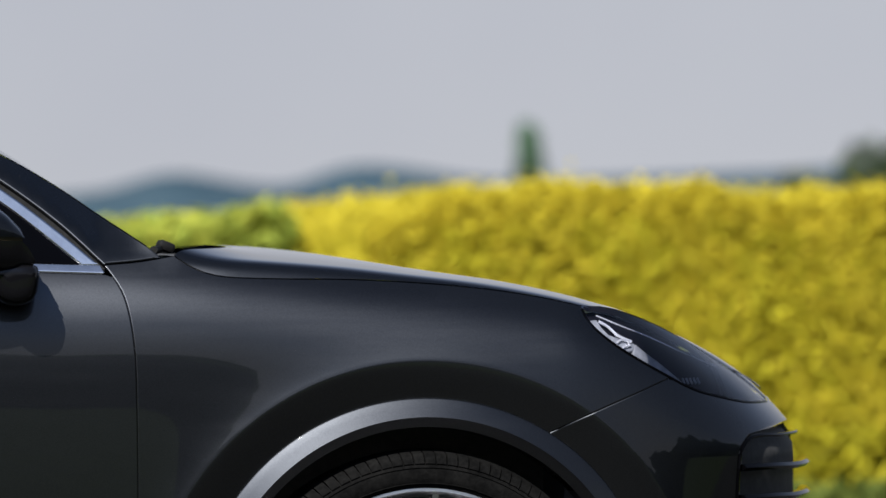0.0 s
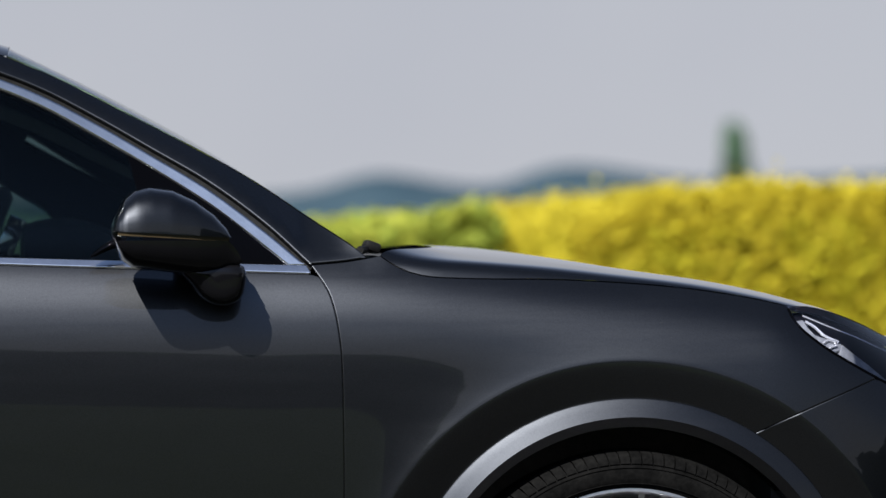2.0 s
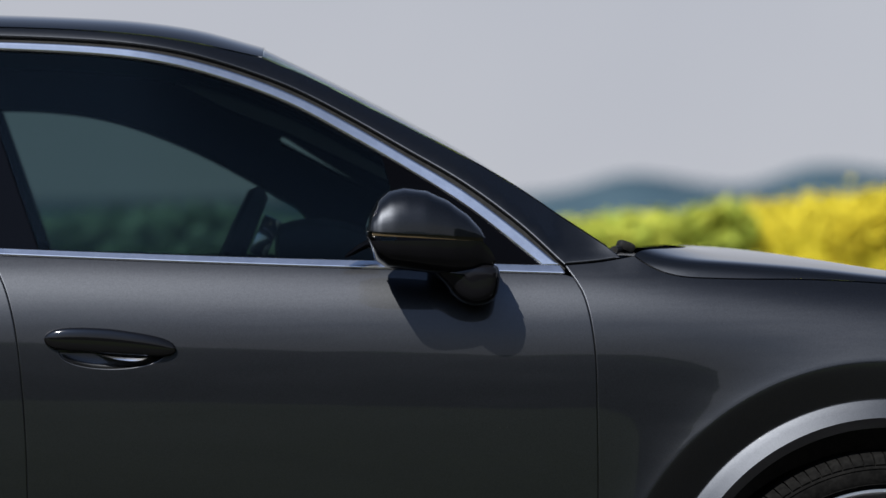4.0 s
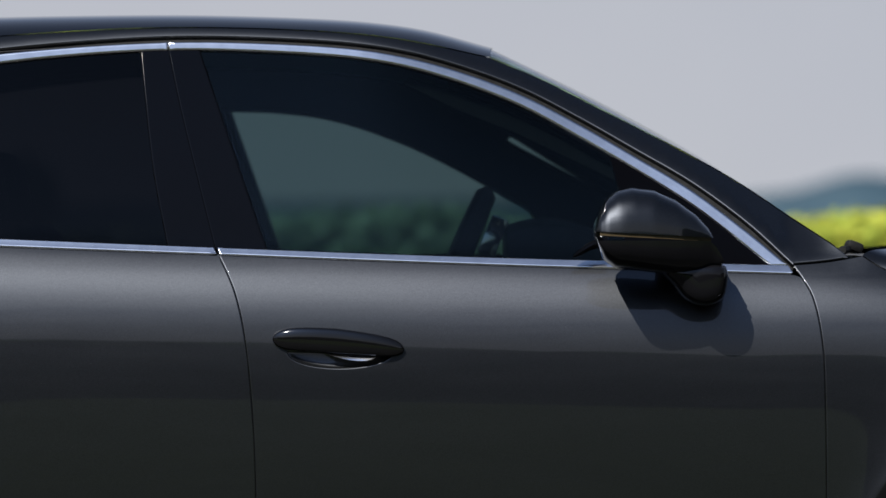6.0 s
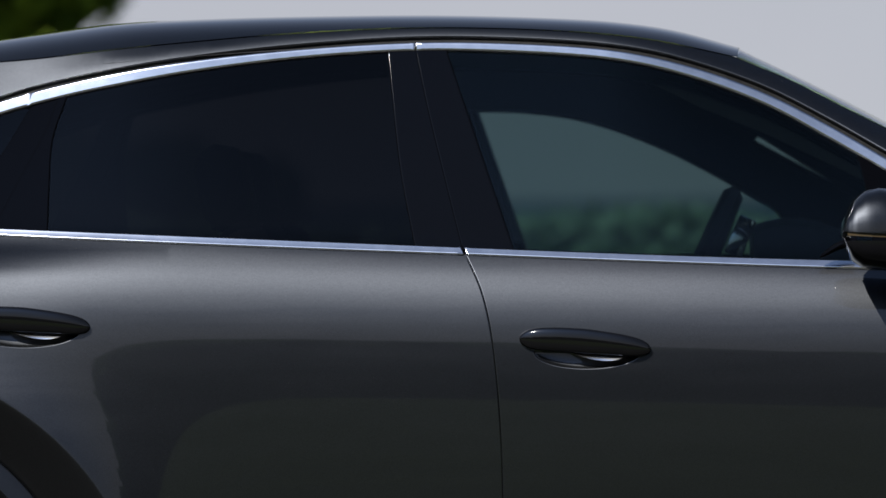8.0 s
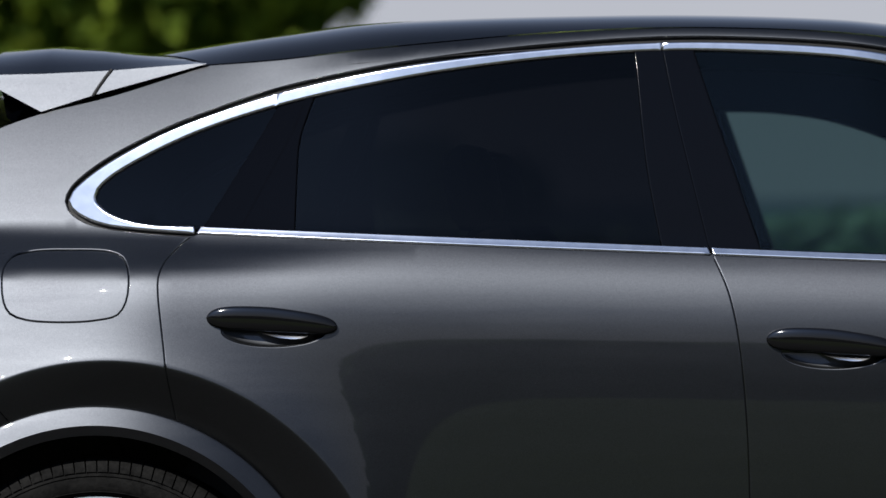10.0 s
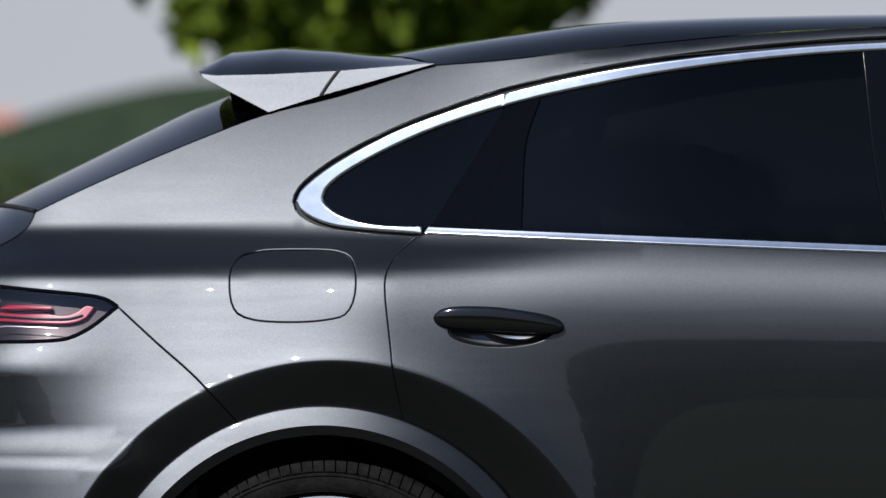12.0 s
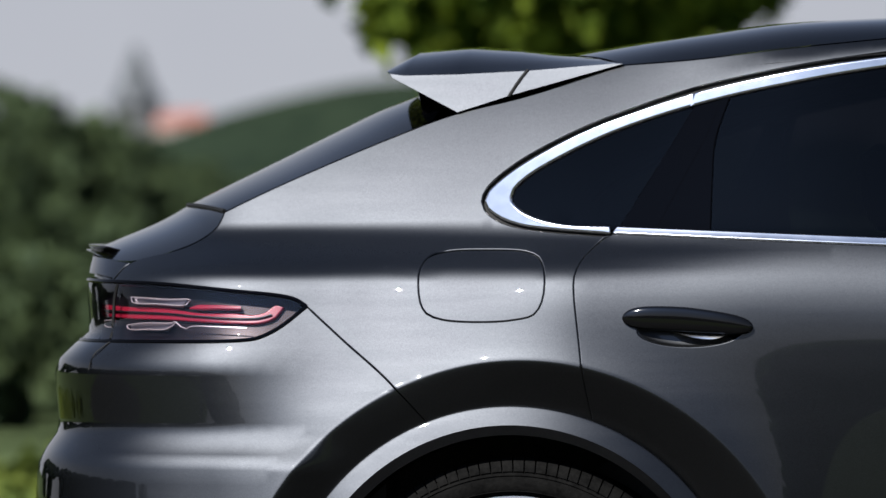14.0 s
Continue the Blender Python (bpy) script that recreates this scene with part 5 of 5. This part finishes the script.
def wavy(x, y, k, amp):
    return amp * (np.sin(x * k + 1.3) * 0.5 + np.sin(x * k * 2.3 + y * k * 1.7) * 0.3 + np.sin(x * k * 5.1 - y * k * 3.1 + 0.7) * 0.2)


def build_fields():
    n = 210000
    x, y = 3.05 + 6.7 * rng.random(n), 12.0 + 8.0 * rng.random(n) ** 2.4
    clump = wavy(x, y, 3.1, 0.10) + wavy(x, y, 11.0, 0.07) + 0.05 * rng.normal(size=n)
    top = 1.38 + clump * 0.45 - 0.10 * np.exp(-((x - 3.05) / 0.25) ** 2)
    z = top * (1 - 0.75 * rng.random(n) ** 1.7)
    y = y + wavy(x, z, 9.0, 0.03)
    tagged(leaves_mesh("rapeseed_flowers", np.stack([x, y, np.maximum(0.05, z)], -1), 0.0150, YELLOW, up=0.2, stretch=1.0), "yellow flowering rapeseed field behind the verge", "crop field", kind="stuff")
    n = 110000
    x, y = 3.05 + 6.7 * rng.random(n), 12.0 + 8.0 * rng.random(n) ** 2.4
    z = 1.25 * rng.random(n) ** 0.8 + wavy(x, y, 3.1, 0.06)
    tagged(leaves_mesh("rapeseed_stems", np.stack([x, y, np.maximum(0.03, z)], -1), 0.015, STEM, up=0.1, stretch=2.2), "yellow green stems and pods of the rapeseed", "crop field", kind="stuff")
    n = 60000
    x, y = -7.0 + 10.0 * rng.random(n), 14.0 + 8.0 * rng.random(n) ** 2.2
    top = 1.26 + wavy(x, y, 2.1, 0.10)
    z = top * rng.random(n) ** 0.45
    places = np.stack([x, y, np.maximum(0.03, z)], -1)
    tagged(leaves_mesh("meadow", places[(x > -2.6) & (x < 0.9)], 0.032, MEADOW, up=0.1, stretch=2.2), "bluish green meadow behind the car", "grass", kind="stuff")
    tagged(leaves_mesh("green_crop", places[x >= 0.9], 0.032, CROP, up=0.1, stretch=2.2), "tall light green crop beside the rapeseed", "crop field", kind="stuff")
    # rank grass on the verge
    n = 36000
    x, y = -9.0 + 22.0 * rng.random(n), 2.5 + 10.0 * rng.random(n)
    z = 0.22 * rng.random(n) * np.where(x > 2.2, 0.2, 1.0)
    tagged(leaves_mesh("verge_grass", np.stack([x, y, z], -1), 0.045, VERGE, up=0.0, stretch=2.6), "uneven green verge grass", "grass", kind="stuff")


build_fields()


def tree(name, at, height, radius, trunk_r, count, leaf, material, label, crown_z=None, squash=1.0, lobes=26, group=""):
    """Tapered trunk, limbs, and a crown of leaf clusters with gaps."""
    top = new(name)
    top.location = at
    tagged(top, label, "tree", group)
    cz = crown_z if crown_z is not None else height * 0.62
    tube("trunk", [(0.05 * math.sin(3 * q), 0.04 * math.cos(2 * q), q * cz * 1.15) for q in np.linspace(0, 1, 9)], lambda q: trunk_r * (1.15 - 0.8 * q), BARK, top, sides=10)
    pts = []
    rv = (height - cz) * squash
    for k in range(lobes):
        d = rng.normal(size=3)
        d /= np.linalg.norm(d)
        c = np.array((d[0] * radius * 0.72, d[1] * radius * 0.72, cz + d[2] * rv * 0.72))
        if k % 3 == 0:
            p0 = np.array((0, 0, cz * 0.75))
            tube("limb", [tuple(p0 + (c - p0) * q + np.array((0, 0, 0.12 * radius * math.sin(math.pi * q)))) for q in np.linspace(0, 1, 5)], lambda q: trunk_r * 0.35 * (1 - 0.75 * q), BARK, top, sides=6)
        m = count // lobes
        e = rng.normal(size=(m, 3))
        e /= np.linalg.norm(e, axis=1, keepdims=True)
        r = radius * (0.26 + 0.16 * rng.random()) * rng.random(m) ** 0.40
        pts.append(c + e * r[:, None] * np.array((1, 1, 0.85 * rv / radius)))
    leaves_mesh("crown", np.concatenate(pts), leaf, material, parent=top)
    return top


def clump_wood(name, xs, y, tops, depth, count, leaf, material, label, base=0.0, lump=0.35, round_us=None, uneven=0.2):
    """A wood seen from outside: overlapping crowns along a line of tops."""
    pts = []
    xs, tops = np.asarray(xs, float), np.asarray(tops, float)
    width = xs.max() - xs.min()
    crowns = int(width / (lump * tops.mean())) * 4 + 8
    for k in range(crowns):
        cx = xs.min() + width * rng.random()
        t = float(np.interp(cx, xs, tops)) * (1.06 - uneven * rng.random())
        q = rng.random() if k % 5 > 1 else 0.0
        r = lump * t * (0.5 + 0.4 * rng.random())
        cz = base + (t - r) * (1 - 0.75 * q * rng.random())
        if k % 4 == 3:
            cz = base + r * 0.45
        cy = y + depth * (1 - q) + depth * 0.5 * rng.random()
        m = count // crowns
        e = rng.normal(size=(m, 3))
        e /= np.linalg.norm(e, axis=1, keepdims=True)
        pts.append(np.array((cx, cy, cz)) + e * r * (0.75 + 0.3 * rng.random(m)[:, None]))
    p = np.concatenate(pts)
    p[:, 2] = np.maximum(p[:, 2], base + 0.05)
    if round_us:        # bend the line of the wood to an arc round the car
        ang, rad = p[:, 0] / round_us, round_us + p[:, 1]
        p[:, 0], p[:, 1] = rad * np.sin(ang), -rad * np.cos(ang)
    return tagged(leaves_mesh(name, p, leaf, material, up=0.4, stretch=1.2), label, "wood", kind="stuff")


def hill(name, xs, tops, y, depth, material, label):
    """A long ridge with a rounded front."""
    bm = bmesh.new()
    rows = []
    n = 160
    px = np.linspace(min(xs), max(xs), n)
    pz = np.interp(px, xs, tops)
    k = np.exp(-np.linspace(-2, 2, 7) ** 2)
    pz = np.convolve(np.pad(pz, 3, mode="edge"), k / k.sum(), mode="valid")
    for q in np.linspace(0, 1, 9):
        rows.append([bm.verts.new((px[i], y + depth * (q - 0.5), pz[i] * math.sin(math.pi * q) ** 0.6 - 0.2)) for i in range(n)])
    for a, b in zip(rows, rows[1:]):
        for i in range(n - 1):
            bm.faces.new((a[i], a[i + 1], b[i + 1], b[i]))
    ob = part(name, bm, material)
    return tagged(ob, label, "hill", kind="structure")


def build_village():
    """Church and tiled roofs on a far wooded rise."""
    STONE = vary(shader("church_stone", (0.16, 0.15, 0.14), 0.9), 0.4, (0.04, 0.043, 0.043), (0.07, 0.072, 0.072))
    SLATE = vary(shader("slate", (0.06, 0.065, 0.075), 0.7), 0.6, (0.022, 0.026, 0.03), (0.035, 0.04, 0.045))
    TILE = vary(shader("roof_tile", (0.42, 0.13, 0.08), 0.8), 0.5, (0.13, 0.050, 0.038), (0.19, 0.075, 0.058))
    WALL = vary(shader("render_wall", (0.55, 0.50, 0.44), 0.9), 0.4, (0.22, 0.2, 0.17), (0.3, 0.27, 0.23))
    church = tagged(new("church"), "grey stone church with pointed spire on a wooded rise", "church")
    church.location = (-328, 1489, 33)
    slab("tower", (12, 12, 12), (0, 0, 6), STONE, church, 0.1)
    rings = [[(r * math.cos(t), r * math.sin(t), z) for t in [2 * math.pi * k / 8 + 0.39 for k in range(8)]] for r, z in ((8.6, 12), (6.6, 15), (4.2, 20), (0.9, 29))]
    loft("spire", rings, SLATE, church, smooth_it=False)
    slab("nave", (14, 7, 6), (9, 0, 3), STONE, church, 0.1)
    loft("nave_roof", [[(x, -4, 6), (x, 4, 6), (x, 0, 10)] for x in (1.6, 16.4)], SLATE, church, smooth_it=False)
    for x, y, z, w, turn in ((-310, 1480, 34.5, 9, 12), (-316, 1484, 34.0, 8, -20)):
        house = tagged(new("house"), "far house with a red tiled roof", "house", "village houses")
        house.location = (x, y, z)
        house.rotation_euler = (0, 0, radians(turn))
        slab("wall", (w, 7, 4.5), (0, 0, 2.25), WALL, house, 0.05)
        loft("roof", [[(s * (w / 2 + 0.4), -4.2, 4.3), (s * (w / 2 + 0.4), 4.2, 4.3), (s * (w / 2 + 0.4), 0, 8.4)] for s in (-1, 1)], TILE, house, smooth_it=False)
        for q in (-0.25, 0.25):
            slab("window", (1.1, 0.1, 1.5), (q * w, -3.52, 2.4), SLATE, house, 0.02)


def build_distance():
    # ridges far behind the fields, blue because distance haze is in their colour
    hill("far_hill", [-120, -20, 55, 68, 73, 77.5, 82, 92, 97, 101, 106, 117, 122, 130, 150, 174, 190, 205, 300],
         [8.0, 8.5, 9.0, 10.0, 12.0, 13.0, 12.0, 10.3, 10.6, 13.0, 14.1, 12.8, 11.6, 11.2, 11.8, 12.7, 14.0, 17.0, 20.0], 790, 60, FAR_HAZE_BLUE, "wooded ridge coloured blue for distance haze")
    hill("village_hill", [-700, -420, -380, -350, -328, -312, -303, -285, -264, -240, -215, -120], [44, 42, 40, 37, 37, 38, 43, 47.5, 51.5, 53, 48, 20], 1500, 200, FAR_GREEN, "wooded rise under the church")
    clump_wood("far_wood", [47.5, 49, 50.3, 52, 56, 75], 209, [2.4, 3.0, 3.8, 5.0, 6.0, 7.0], 10, 5000, 0.35, LEAF_DARK, "dark distant wood on the horizon")
    tree("slim_tree", (41.35, 239, 0), 7.0, 0.72, 0.12, 3600, 0.14, LEAF_SLIM, "slim upright tree behind the rapeseed", crown_z=4.2, squash=1.1)
    # tree close behind the tail of the car
    tree("broad_tree", (-4.07, 19.07, 0), 5.6, 1.50, 0.14, 16000, 0.058, LEAF, "broad green tree behind the car", crown_z=3.65, squash=0.95, lobes=80)
    # wooded slopes on the left
    clump_wood("wood_slope", [-56, -46, -42.9, -41.7, -40.0, -37.0, -34.0, -30.5, -27, -22, -12], 149, [5.2, 5.4, 5.3, 4.0, 4.4, 4.2, 4.2, 4.6, 5.4, 5.6, 5.0], 30, 50000, 0.30, LEAF_DARK, "dark green wooded slope")
    clump_wood("wood_edge", [-30, -23, -22.0, -21.3, -20, -14], 79, [4.6, 4.4, 4.1, 2.6, 2.2, 2.0], 6, 9000, 0.16, LEAF_DARK, "dark trees at the edge of the wood")
    clump_wood("hedge", [-12, -9, -6.2, -5.2, -4.2], 18, [1.35, 1.3, 1.3, 1.2, 1.1], 6, 26000, 0.05, LEAF_DARK, "dark scrubby hedge behind the verge")
    clump_wood("wood_aside", [-150, -120, -70, -50, -38, -30], 0, [9, 11, 12, 12, 11.5, 9.5], 6, 70000, 0.70, LEAF_DARK, "dark wood beyond the tail of the car", lump=0.4, round_us=60, uneven=0.06)
    clump_wood("wood_aside", [40, 44, 55, 62, 80, 100], 0, [5, 5.3, 6, 15, 17, 16], 6, 70000, 0.80, LEAF_DARK, "dark wood beyond the nose of the car", lump=0.35, round_us=60, uneven=0.06)
    # wood behind the camera, seen only mirrored in the paint
    clump_wood("wood_behind", [-36, -26, -14, 0, 13, 30, 58, 70], -52, [1.5, 4.2, 6.2, 6.4, 6.3, 6.2, 5.8, 2.0], 6, 90000, 0.45, LEAF_MID, "dark wood across the meadow", lump=0.45, uneven=0.12)


build_distance()
build_village()
